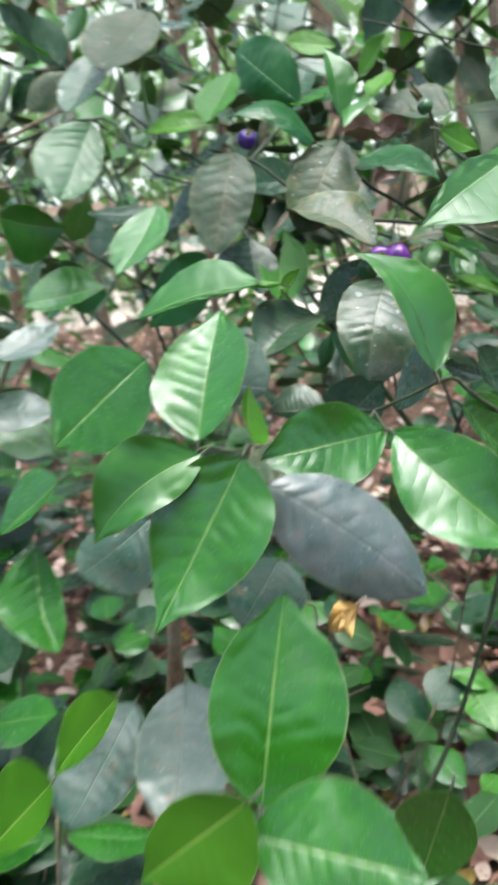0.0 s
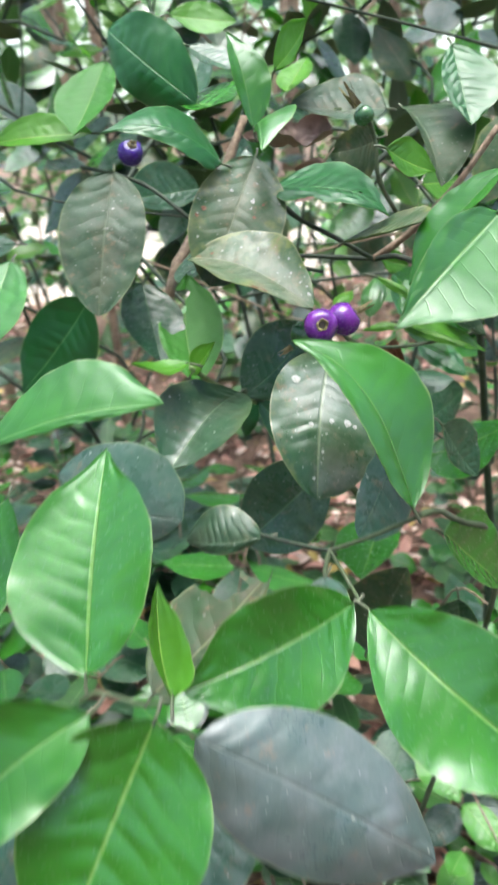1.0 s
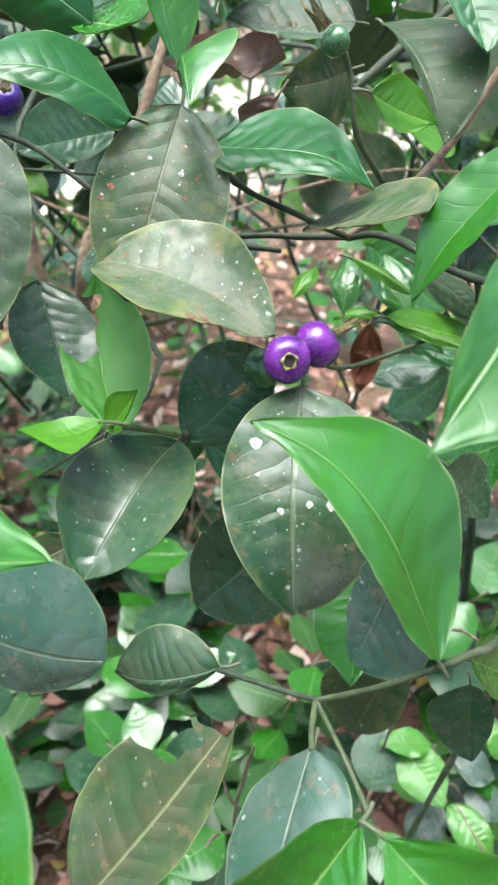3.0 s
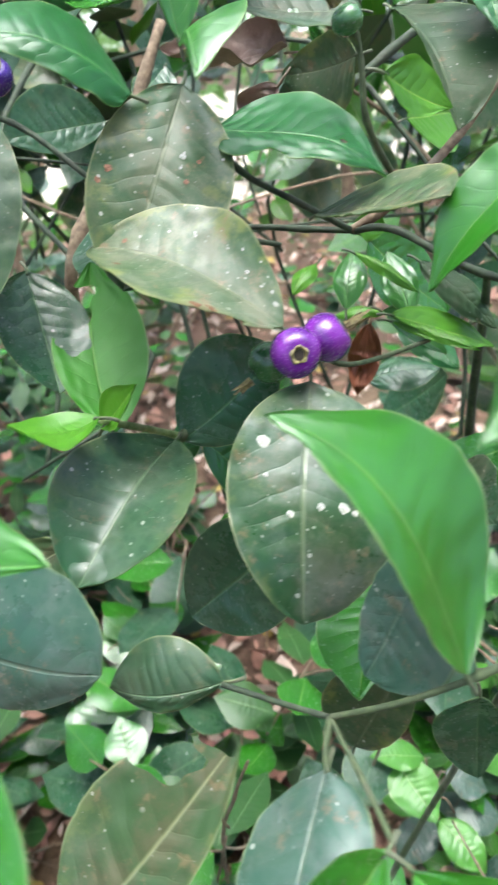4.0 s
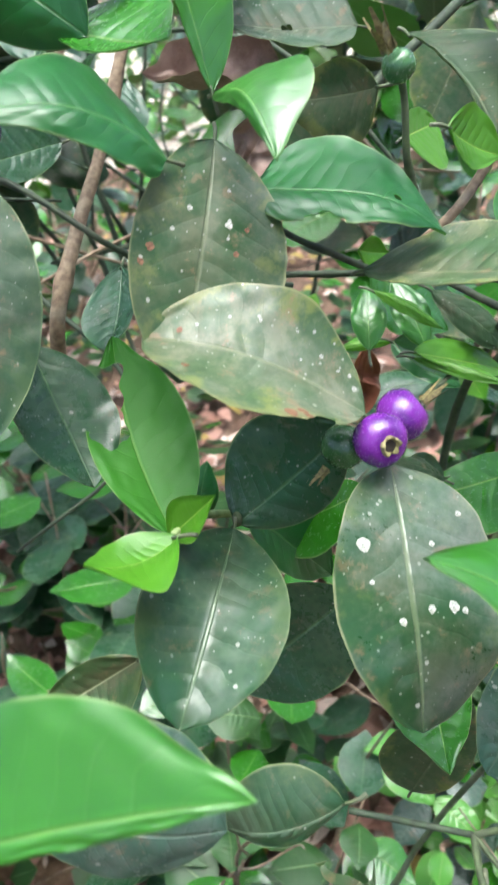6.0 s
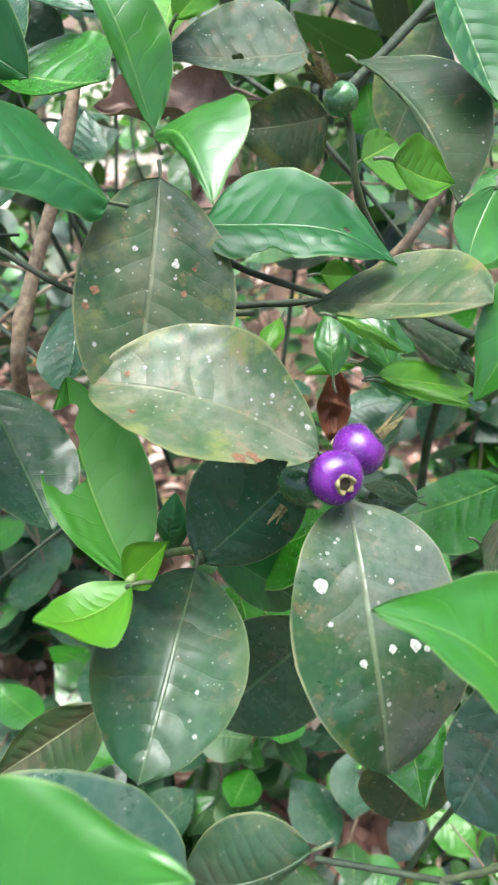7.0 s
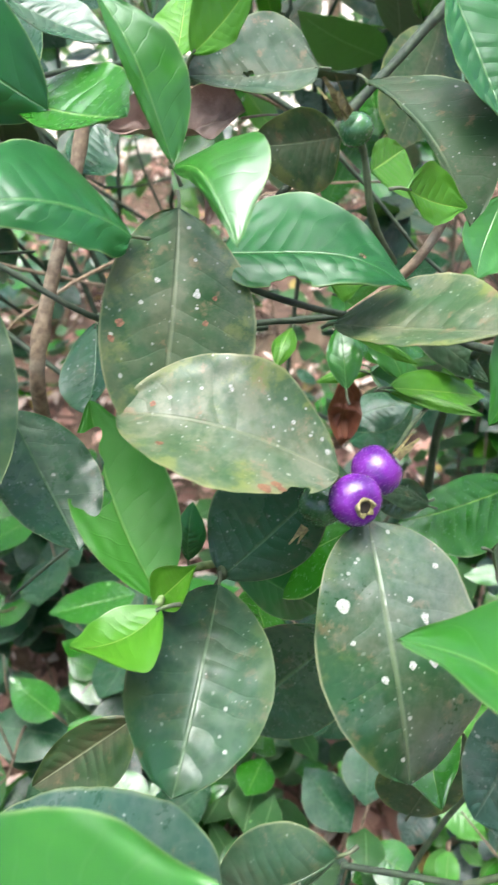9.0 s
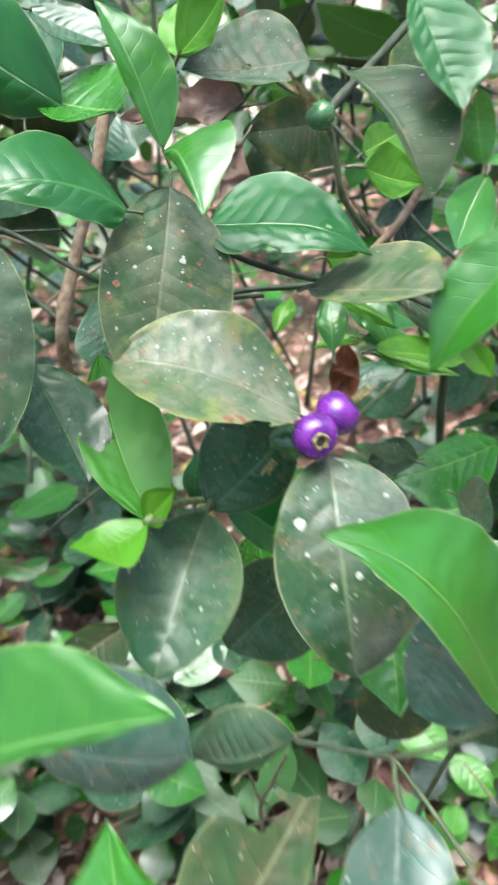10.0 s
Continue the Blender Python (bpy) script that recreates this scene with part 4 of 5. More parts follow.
leaf(shrub, (DEEP, FRESH_UNDER), (0.1538, 0.5260, 0.8631), (0.1738, 0.4959, 0.8487), (-0.2036, -0.3269, 0.9228), 0.0102, 0.0091, 0.001, 0.001, arch=0.003, shape=(0.55, 0.6, 0.1), label="glossy deep green leaf")
leaf(shrub, (YOUNG, YOUNG), (0.1164, 0.4753, 0.9173), (0.1362, 0.4588, 0.9037), (-0.2016, -0.3520, 0.9140), 0.0029, 0.0033, 0.001, 0.001, arch=0.003, shape=(0.55, 0.6, 0.1), label="young yellow-green leaf")
leaf(shrub, (YOUNG, YOUNG), (0.1112, 0.5169, 0.9019), (0.0965, 0.5027, 0.8940), (-0.1458, -0.3821, 0.9126), 0.0052, 0.0052, 0.001, 0.001, arch=0.003, shape=(0.55, 0.6, 0.1), label="young yellow-green leaf")
leaf(shrub, (SLEEK, FRESH_UNDER), (0.1093, 0.4648, 0.8991), (0.1183, 0.4850, 0.9158), (-0.2002, -0.4314, 0.8796), 0.0064, 0.0072, 0.001, 0.001, arch=0.003, shape=(0.55, 0.6, 0.1), label="smooth bright green leaf")
leaf(shrub, (SLEEK, FRESH_UNDER), (0.1393, 0.4730, 0.8887), (0.1377, 0.4990, 0.9091), (-0.2253, -0.4161, 0.8810), 0.0073, 0.0078, 0.001, 0.001, arch=0.003, shape=(0.55, 0.6, 0.1), label="smooth bright green leaf")
leaf(shrub, (MATTE, OLD_UNDER), (0.1462, 0.4831, 0.9079), (0.1704, 0.4597, 0.8838), (-0.2581, -0.3921, 0.8829), 0.0076, 0.0067, 0.001, 0.001, arch=0.003, shape=(0.55, 0.6, 0.1), label="dull olive-green ageing leaf")
leaf(shrub, (YOUNG, YOUNG), (0.1280, 0.4660, 0.8912), (0.1542, 0.4410, 0.8847), (-0.2424, -0.3825, 0.8916), 0.0032, 0.0034, 0.001, 0.001, arch=0.003, shape=(0.55, 0.6, 0.1), label="young yellow-green leaf")

# berries
berry(shrub, (0.072, 0.389, 0.919), (-0.05, -0.93, 0.3), 0.0072, PURPLE, "ripe violet berry with an open calyx")
berry(shrub, (0.083, 0.397, 0.9185), (0.75, -0.1, 0.5), 0.0074, PURPLE, "ripe violet berry", pit=False)
berry(shrub, (0.066, 0.398, 0.913), (-0.6, -0.5, -0.3), 0.0064, UNRIPE, "dark green unripe berry", pit=False)
old_flower(shrub, (0.089, 0.397, 0.921), (0.8, 0.0, 0.45), 0.0072)
old_flower(shrub, (0.060, 0.396, 0.909), (-0.8, -0.3, -0.35), 0.006)
berry(shrub, (-0.004, 0.487, 0.989), (0.3, -0.6, 0.7), 0.0066, INDIGO, "dark indigo berry under a leaf")
berry(shrub, (0.103, 0.440, 0.996), (-0.5, -0.1, 0.75), 0.0046, UNRIPE, "small dark green unripe berry", pit=False)
old_flower(shrub, (0.1, 0.4395, 1.0), (-0.5, -0.1, 0.75), 0.010)

# stems and twigs
stem(shrub, [(0.26, 0.66, GROUND - 0.02), (0.25, 0.62, 0.6), (0.21, 0.55, 0.78), (0.175, 0.48, 0.88), (0.152, 0.437, 0.916)], 0.0042, 0.0012, TWIG_DARK, "trunk", "slender dark green-brown main stem")
stem(shrub, [(0.112, 0.465, 0.929), (0.125, 0.455, 0.93), (0.149, 0.435, 0.917), (0.2, 0.43, 0.9)], 0.0016, 0.0012, TWIG_DARK, knots=4)
stem(shrub, [(0.112, 0.465, 0.929), (0.095, 0.468, 0.931), (0.077, 0.472, 0.933), (0.055, 0.47, 0.935)], 0.0012, 0.001, TWIG_DARK, knots=2)
stem(shrub, [(0.112, 0.465, 0.929), (0.09, 0.452, 0.944), (0.07, 0.455, 0.957), (0.055, 0.462, 0.978)], 0.0012, 0.001, TWIG_DARK, knots=1)
stem(shrub, [(0.112, 0.465, 0.929), (0.125, 0.46, 0.938), (0.137, 0.457, 0.949), (0.155, 0.465, 0.962), (0.175, 0.47, 0.985)], 0.0019, 0.0015, TWIG_BROWN, knots=4)
stem(shrub, [(0.175, 0.48, 0.88), (0.13, 0.45, 0.886), (0.095, 0.415, 0.9), (0.079, 0.4, 0.915)], 0.0010, 0.0008, TWIG_GREEN, "stalk", "pale green berry stalk")
stem(shrub, [(0.122, 0.452, 0.95), (0.111, 0.446, 0.968), (0.1095, 0.447, 0.985), (0.106, 0.4445, 0.995)], 0.0011, 0.001, TWIG_GREEN, knots=2)
stem(shrub, [(0.108, 0.51, 0.96), (0.13, 0.515, 0.974), (0.149, 0.52, 0.985), (0.167, 0.525, 0.994), (0.184, 0.53, 1.003), (0.22, 0.54, 1.022)], 0.0016, 0.002, TWIG_DARK, knots=2)
stem(shrub, [(-0.03, 0.49, 0.985), (0.0, 0.48, 0.975), (0.025, 0.465, 0.955), (0.05, 0.48, 0.935), (0.09, 0.49, 0.92)], 0.0009, 0.0011, TWIG_DARK, knots=3)
stem(shrub, [(0.0, 0.53, 0.88), (0.005, 0.52, 0.915), (0.021, 0.539, 0.94), (0.04, 0.56, 0.965), (0.06, 0.58, 1.0)], 0.0032, 0.0024, TWIG_BROWN, "branch", "leaning brown branch", knots=2)
stem(shrub, [(0.12, 0.52, 0.75), (0.08, 0.47, 0.82), (0.045, 0.428, 0.876), (0.038, 0.413, 0.884)], 0.0022, 0.0014, TWIG_GREEN, knots=3)
stem(shrub, [(0.044, 0.43, 0.872), (0.028, 0.42, 0.885), (0.016, 0.392, 0.906)], 0.0014, 0.0011, TWIG_PALE)
stem(near_shrub, [(0.0, 0.36, GROUND), (0.12, 0.44, 0.5), (0.15, 0.38, 0.78), (0.105, 0.318, 0.864), (0.089, 0.311, 0.870)], 0.0022, 0.0008, TWIG_GREEN, knots=3)
stem(near_shrub, [(0.061, 0.321, 0.854), (0.075, 0.315, 0.862), (0.089, 0.311, 0.870)], 0.0008, 0.0008, TWIG_GREEN)
stem(near_shrub, [(0.061, 0.321, 0.854), (0.064, 0.303, 0.853), (0.065, 0.289, 0.855)], 0.0007, 0.0007, TWIG_GREEN)
stem(near_shrub, [(0.061, 0.321, 0.854), (0.05, 0.329, 0.853), (0.037, 0.337, 0.854)], 0.0008, 0.0008, TWIG_DARK)
stem(near_shrub, [(0.061, 0.321, 0.854), (0.058, 0.314, 0.852), (0.057, 0.309, 0.851)], 0.0009, 0.0008, TWIG_GREEN)
stem(near_shrub, [(-0.03, 0.32, GROUND - 0.02), (-0.055, 0.3, 0.6), (-0.04, 0.27, 0.78), (-0.018, 0.243, 0.866)], 0.006, 0.002, TWIG_BROWN, "trunk", "thin brown upright stem", knots=5)
stem(near_shrub, [(-0.018, 0.25, 0.864), (-0.012, 0.248, 0.868), (0.0, 0.242, 0.868), (0.008, 0.239, 0.872)], 0.0007, 0.0006, TWIG_GREEN)

# low shrub of shining leaves
shining_shrub = empty("bush", (0.2, 0.53, ground_height(0.2, 0.53)), "low shrub with small shining light green leaves, lightened as if sunlit", "bush")
leaf(shining_shrub, (SUNLIT_SMALL, FRESH_UNDER), (0.1608, 0.5243, 0.5127), (0.1766, 0.4785, 0.4991), (-0.1075, -0.2294, 0.9674), 0.0182, 0.0182, 0.004, 0.004, arch=0.003, wave=0.0015, quilt=0.0004, shape=(0.55, 0.7, 0.25), label="shining light green leaf, lightened as if sunlit")
leaf(shining_shrub, (SUNLIT_SMALL, FRESH_UNDER), (0.1835, 0.5209, 0.5119), (0.1411, 0.5227, 0.5251), (-0.1032, -0.2476, 0.9633), 0.0110, 0.0110, 0.004, 0.004, arch=0.003, wave=0.0015, quilt=0.0004, shape=(0.55, 0.7, 0.25), label="shining light green leaf, lightened as if sunlit")
leaf(shining_shrub, (GREY, OLD_UNDER), (0.1999, 0.5182, 0.4918), (0.2298, 0.5050, 0.4765), (-0.1367, -0.2249, 0.9647), 0.0139, 0.0139, 0.004, 0.004, arch=0.003, wave=0.0015, quilt=0.0004, shape=(0.55, 0.7, 0.25), label="shining grey-green leaf")
leaf(shining_shrub, (GREY, OLD_UNDER), (0.2020, 0.5013, 0.4646), (0.2374, 0.4922, 0.4572), (-0.1366, -0.2079, 0.9686), 0.0156, 0.0156, 0.004, 0.004, arch=0.003, wave=0.0015, quilt=0.0004, shape=(0.55, 0.7, 0.25), label="shining grey-green leaf")
leaf(shining_shrub, (SUNLIT_SMALL, FRESH_UNDER), (0.1840, 0.4902, 0.4811), (0.2058, 0.4541, 0.4655), (-0.1232, -0.1977, 0.9725), 0.0139, 0.0139, 0.004, 0.004, arch=0.003, wave=0.0015, quilt=0.0004, shape=(0.55, 0.7, 0.25), label="shining light green leaf, lightened as if sunlit")
leaf(shining_shrub, (GREY, OLD_UNDER), (0.1855, 0.5016, 0.4615), (0.1505, 0.4840, 0.4448), (-0.0992, -0.2064, 0.9734), 0.0155, 0.0155, 0.004, 0.004, arch=0.003, wave=0.0015, quilt=0.0004, shape=(0.55, 0.7, 0.25), label="shining grey-green leaf")
leaf(shining_shrub, (SUNLIT_SMALL, FRESH_UNDER), (0.1369, 0.5296, 0.4585), (0.1288, 0.5477, 0.4864), (-0.0739, -0.2426, 0.9673), 0.0126, 0.0126, 0.004, 0.004, arch=0.003, wave=0.0015, quilt=0.0004, shape=(0.55, 0.7, 0.25), label="shining light green leaf, lightened as if sunlit")
leaf(shining_shrub, (SUNLIT_SMALL, FRESH_UNDER), (0.2427, 0.5391, 0.4963), (0.2528, 0.5121, 0.4736), (-0.1583, -0.2309, 0.9600), 0.0160, 0.0160, 0.004, 0.004, arch=0.003, wave=0.0015, quilt=0.0004, shape=(0.55, 0.7, 0.25), label="shining light green leaf, lightened as if sunlit")
stem(shining_shrub, [(0.2, 0.53, GROUND - 0.02), (0.1869, 0.5156, 0.4348), (0.1869, 0.5156, 0.4848)], 0.002, 0.0012, TWIG_BROWN, "stem", "thin brown stem", knots=3)
stem(shining_shrub, [(0.1869, 0.5156, 0.4648), (0.1712, 0.5208, 0.5055), (0.1608, 0.5243, 0.5127)], 0.001, 0.0006, TWIG_BROWN)
stem(shining_shrub, [(0.1869, 0.5156, 0.4648), (0.1849, 0.5188, 0.5050), (0.1835, 0.5209, 0.5119)], 0.001, 0.0006, TWIG_BROWN)
stem(shining_shrub, [(0.1869, 0.5156, 0.4648), (0.1947, 0.5172, 0.4930), (0.1999, 0.5182, 0.4918)], 0.001, 0.0006, TWIG_BROWN)
stem(shining_shrub, [(0.1869, 0.5156, 0.4648), (0.1960, 0.5070, 0.4767), (0.2020, 0.5013, 0.4646)], 0.001, 0.0006, TWIG_BROWN)
stem(shining_shrub, [(0.1869, 0.5156, 0.4648), (0.1851, 0.5004, 0.4866), (0.1840, 0.4902, 0.4811)], 0.001, 0.0006, TWIG_BROWN)
stem(shining_shrub, [(0.1869, 0.5156, 0.4648), (0.1860, 0.5072, 0.4748), (0.1855, 0.5016, 0.4615)], 0.001, 0.0006, TWIG_BROWN)
stem(shining_shrub, [(0.1869, 0.5156, 0.4648), (0.1569, 0.5240, 0.4730), (0.1369, 0.5296, 0.4585)], 0.001, 0.0006, TWIG_BROWN)
stem(shining_shrub, [(0.1869, 0.5156, 0.4648), (0.2204, 0.5297, 0.4957), (0.2427, 0.5391, 0.4963)], 0.001, 0.0006, TWIG_BROWN)

SCAR = bark_material("dry_blotch", (0.19, 0.095, 0.045), (0.1, 0.045, 0.02), 900.0, 0.1)


# pale lichen on the large spotted leaf and its neighbour
def lichen(at, normal, size, seed, host, mat=LICHEN, label="small white lichen patch", name="lichen_spot"):
    rng = random.Random(seed)
    bm = bmesh.new()
    ring = [bm.verts.new((size * rng.uniform(0.7, 1.15) * math.cos(a), size * rng.uniform(0.7, 1.15) * math.sin(a), 0)) for a in (2 * math.pi * k / 12 for k in range(12))]
    mid = bm.verts.new((0, 0, size * 0.12))
    for k in range(12):
        bm.faces.new((ring[k], ring[(k + 1) % 12], mid))
    ob = link(name, bm, mat, host, label)
    place = Matrix.Translation(at) @ Vector(normal).to_track_quat("Z", "Y").to_matrix().to_4x4()
    ob.matrix_basis = (Matrix.Translation(host.parent.location) @ host.matrix_basis).inverted() @ place
    return ob


def on_leaf(host, s, v, size, seed, *look_of):
    """A lichen patch at a share s of the leaf's length and v of its half width."""
    me = host.data
    best = min((q for q in me.polygons if q.material_index == 0), key=lambda q: sum((me.uv_layers[0].data[k].uv - Vector((s, 0.5 + v / 2))).length for k in q.loop_indices))
    m = Matrix.Translation(host.parent.location) @ host.matrix_basis
    lichen(m @ (best.center + best.normal * 0.0003), m.to_3x3() @ best.normal, size, seed, host, *look_of)


for k, (s, v, size) in enumerate(((0.3, -0.62, 0.0019), (0.33, 0.3, 0.0009), (0.4, 0.34, 0.0013), (0.42, 0.42, 0.0007), (0.57, 0.4, 0.0017), (0.58, 0.5, 0.0009), (0.2, 0.72, 0.0009), (0.56, 0.12, 0.0012), (0.6, -0.14, 0.0012), (0.15, -0.35, 0.0005), (0.46, -0.55, 0.0007), (0.5, 0.6, 0.0005))):
    on_leaf(SPOTTED, s, -v, size, k)
for k, (s, v, size) in enumerate(((0.06, 0.5, 0.0009), (0.1, 0.62, 0.0006), (0.16, 0.5, 0.0005), (0.2, 0.8, 0.0004), (0.24, 0.45, 0.0006), (0.3, 0.7, 0.0005), (0.38, 0.6, 0.0004), (0.33, 0.25, 0.0004), (0.55, 0.55, 0.0006), (0.68, 0.5, 0.0005), (0.8, 0.3, 0.0006))):
    on_leaf(MOTTLED, s, v, size, 20 + k)
for k, (s, v, size) in enumerate(((0.32, -0.3, 0.0009), (0.36, 0.24, 0.0011), (0.34, 0.3, 0.0006), (0.22, 0.32, 0.0006), (0.42, 0.28, 0.0005), (0.16, -0.2, 0.0004), (0.3, 0.85, 0.0005))):
    on_leaf(TWIN, s, -v, size, 40 + k)
for k, (s, v, size) in enumerate(((0.26, -0.8, 0.0017), (0.3, -0.92, 0.0019), (0.23, -0.94, 0.0013), (0.78, -0.6, 0.0011), (0.86, 0.2, 0.0009))):
    on_leaf(MOTTLED, s, v, size, 60 + k, SCAR, "dry brown blotch", "blotch")
for k, (s, v, size) in enumerate(((0.52, -0.7, 0.0012), (0.6, -0.85, 0.001), (0.36, 0.45, 0.0008), (0.47, 0.4, 0.0009))):
    on_leaf(TWIN, s, -v, size, 80 + k, SCAR, "dry brown blotch", "blotch")


RUSTY = leaf_material("rusty_leaf", (0.24, 0.075, 0.03), (0.15, 0.045, 0.02), (0.26, 0.11, 0.05), 0.5, age=0.3, dust=(0.25, 0.1, 0.05), rust=(0.1, 0.03, 0.015), through=0.2, margin=(0.22, 0.08, 0.03))


WITHERED = leaf_material("withered_leaf", (0.27, 0.185, 0.15), (0.15, 0.095, 0.075), (0.3, 0.21, 0.16), 0.6, age=0.5, dust=(0.4, 0.31, 0.26), rust=(0.13, 0.07, 0.05), through=0.1, margin=(0.34, 0.24, 0.18))


def dry_leaf(base, tip, normal, width, curl, label, mat=WITHERED, seed=0):
    """A dead leaf, rolled in from its sides and crumpled."""
    length = (Vector(tip) - Vector(base)).length
    bm = blade(length, width / 2, width / 2, curl, curl * 0.6, -curl * 0.3, curl * 0.7, quilt=0.0018, pairs=3, wave=0.005, seed=seed, rows=44, cols=14)
    for v in bm.verts:
        crease = 1 - 2.4 * abs(noise.noise(Vector((v.co.x * 40 + seed, v.co.y * 75, seed * 0.7))))
        v.co.z += 0.0045 * crease + 0.0014 * noise.noise(Vector((v.co.x * 210, v.co.y * 160, seed)))
        v.co.y += 0.0025 * noise.noise(Vector((v.co.x * 110, v.co.y * 60, seed + 4.0)))
    ob = link("dead_leaf", bm, (mat, mat))
    ob.matrix_basis = Matrix.Translation(base) @ leaf_pose(base, tip, normal)
    d = Vector((0, -1, 0))
    link("stalk", tube([(0, 0.001, 0), d * 0.15 * length + Vector((0, 0, 0.0008)), d * 0.3 * length], 0.0006, 0.0004, 6, 0, seed), TWIG_BROWN, ob)
    return tagged(ob, label, "dead leaf")


dry_leaf((0.105, 0.53, 0.985), (0.055, 0.535, 0.99), (0.1, -0.7, 0.7), 0.026, 0.013, "curled brown dead leaf caught among twigs", seed=3)
dry_leaf((0.098, 0.515, 0.975), (0.082, 0.52, 0.955), (-0.2, -0.9, 0.2), 0.02, 0.006, "small folded brown dead leaf caught among twigs", seed=5)
dry_leaf((0.138, 0.52, 0.868), (0.128, 0.51, 0.835), (-0.3, -0.9, 0.3), 0.016, 0.003, "reddish-brown dead leaf hanging in the shrub", RUSTY, seed=8)

YELLOWED = leaf_material("yellowed_leaf", (0.5, 0.33, 0.08), (0.36, 0.2, 0.05), (0.5, 0.36, 0.14), 0.5, age=0.5, dust=(0.5, 0.4, 0.2), through=0.2)
dry_leaf((0.0445, 0.219, 0.811), (0.033, 0.217, 0.8), (-0.1, -0.9, 0.3), 0.012, 0.002, "torn yellow-brown leaf fragment caught in the shrub", YELLOWED, 12)

# ---- plants around ----
def leaf_mesh(mats, length, width, arch, droop, seed, rows=10, cols=3, fold=0.0, shape=(0.55, 0.72, 0.3), wave=0.001):
    bm = blade(length, width / 2, width / 2, fold, fold, arch, droop, rows=rows, cols=cols, quilt=0.0, wave=wave, seed=seed, shape=shape)
    me = bpy.data.meshes.new("leaf")
    bm.to_mesh(me)
    bm.free()
    for m in mats:
        me.materials.append(m)
    me.shade_smooth()
    return me


def put_leaf(plant, me, base, way, up, scale=1.0):
    """A leaf object that shares its mesh with its likes."""
    ob = new("leaf", me)
    ob.parent = plant
    u = Vector(way).normalized()
    r = u.cross(Vector(up))
    r = r.normalized() if r.length > 1e-4 else Vector((1, 0, 0))
    m = Matrix((r, u, r.cross(u))).transposed().to_4x4()
    ob.matrix_basis = Matrix.Translation(base) @ m @ Matrix.Scale(scale, 4)
    return ob


BROAD = [leaf_mesh(mats, 0.062 * k, 0.037 * k * w, 0.004, d, i, fold=f) for i, (mats, k, w, d, f) in enumerate((
    ((FRESH, FRESH_UNDER), 1.0, 1.0, 0.012, 0.004), ((FRESH, FRESH_UNDER), 1.1, 0.9, 0.02, 0.001), ((DARK, OLD_UNDER), 1.1, 1.05, 0.01, 0.003),
    ((DARK, OLD_UNDER), 0.95, 1.1, 0.016, 0.006), ((OLD, OLD_UNDER), 1.1, 1.1, 0.008, 0.002), ((YOUNG, YOUNG), 0.7, 0.85, 0.014, 0.006), ((GREY, OLD_UNDER), 1.0, 1.1, 0.006, 0.003)))]
ROUND = [leaf_mesh(mats, 0.034 * k, 0.027 * k, 0.003, d, 20 + i, 8, 3, 0.002, (0.6, 0.66)) for i, (mats, k, d) in enumerate((
    ((SEEDLING, FRESH_UNDER), 1.0, 0.004), ((SEEDLING, FRESH_UNDER), 1.2, 0.008), ((DARK, OLD_UNDER), 1.1, 0.005), ((FRESH, FRESH_UNDER), 1.1, 0.008), ((SEEDLING, FRESH_UNDER), 0.8, 0.002)))]
GLOSSY = [leaf_mesh((SUNLIT_SMALL, FRESH_UNDER), 0.036 * k, 0.022 * k, 0.003, d, 60 + i, 10, 3, 0.003) for i, (k, d) in enumerate(((1.0, 0.008), (1.15, 0.004), (0.8, 0.01)))] + [leaf_mesh((GREY, OLD_UNDER), 0.036, 0.027, 0.003, 0.006, 64, 10, 3, 0.003)]
POINTED = [leaf_mesh(mats, 0.05 * k, 0.022 * k, 0.004, d, 40 + i, 10, 3, 0.004) for i, (mats, k, d) in enumerate((
    ((FRESH, FRESH_UNDER), 1.0, 0.012), ((SEEDLING, FRESH_UNDER), 1.1, 0.008), ((FRESH, FRESH_UNDER), 0.8, 0.006)))]


def twig_with_leaves(plant, points, r0, r1, meshes, rng, step=0.035, start=0.3, mat=TWIG_DARK, size=(0.8, 1.15), name="twig"):
    """A twig with leaves in opposite pairs; points are relative to the plant."""
    pts = [Vector(p) for p in points]
    link(name, tube(pts, r0, r1, 6, 3, rng.randint(0, 999), 4), mat, plant)
    total = sum((b - a).length for a, b in zip(pts, pts[1:]))
    d, turn = start * total, rng.uniform(0, 3)
    while d <= total:
        left, i = d, 0
        while i < len(pts) - 2 and left > (pts[i + 1] - pts[i]).length:
            left -= (pts[i + 1] - pts[i]).length
            i += 1
        ax = (pts[i + 1] - pts[i]).normalized()
        p = pts[i] + ax * min(left, (pts[i + 1] - pts[i]).length)
        side = ax.cross(Vector((math.sin(turn), math.cos(turn), 0.4))).normalized()
        for sign in (1, -1):
            if rng.random() < 0.12:
                continue
            way = side * sign + ax * rng.uniform(0.2, 0.8) + Vector((rng.gauss(0, 0.25), rng.gauss(0, 0.25) - 0.15, rng.uniform(-0.75, 0.1)))
            up = Vector((rng.gauss(0, 0.35), rng.gauss(0, 0.3) - 0.35, 1))
            put_leaf(plant, rng.choice(meshes), p + way.normalized() * 0.004, way, up, rng.uniform(*size))
        d += step * rng.uniform(0.7, 1.3)
        turn += 1.57
    way = pts[-1] - pts[-2] + Vector((0, 0, -0.01))
    put_leaf(plant, rng.choice(meshes), pts[-1], way, (rng.gauss(0, 0.3), -0.4, 1), rng.uniform(*size))


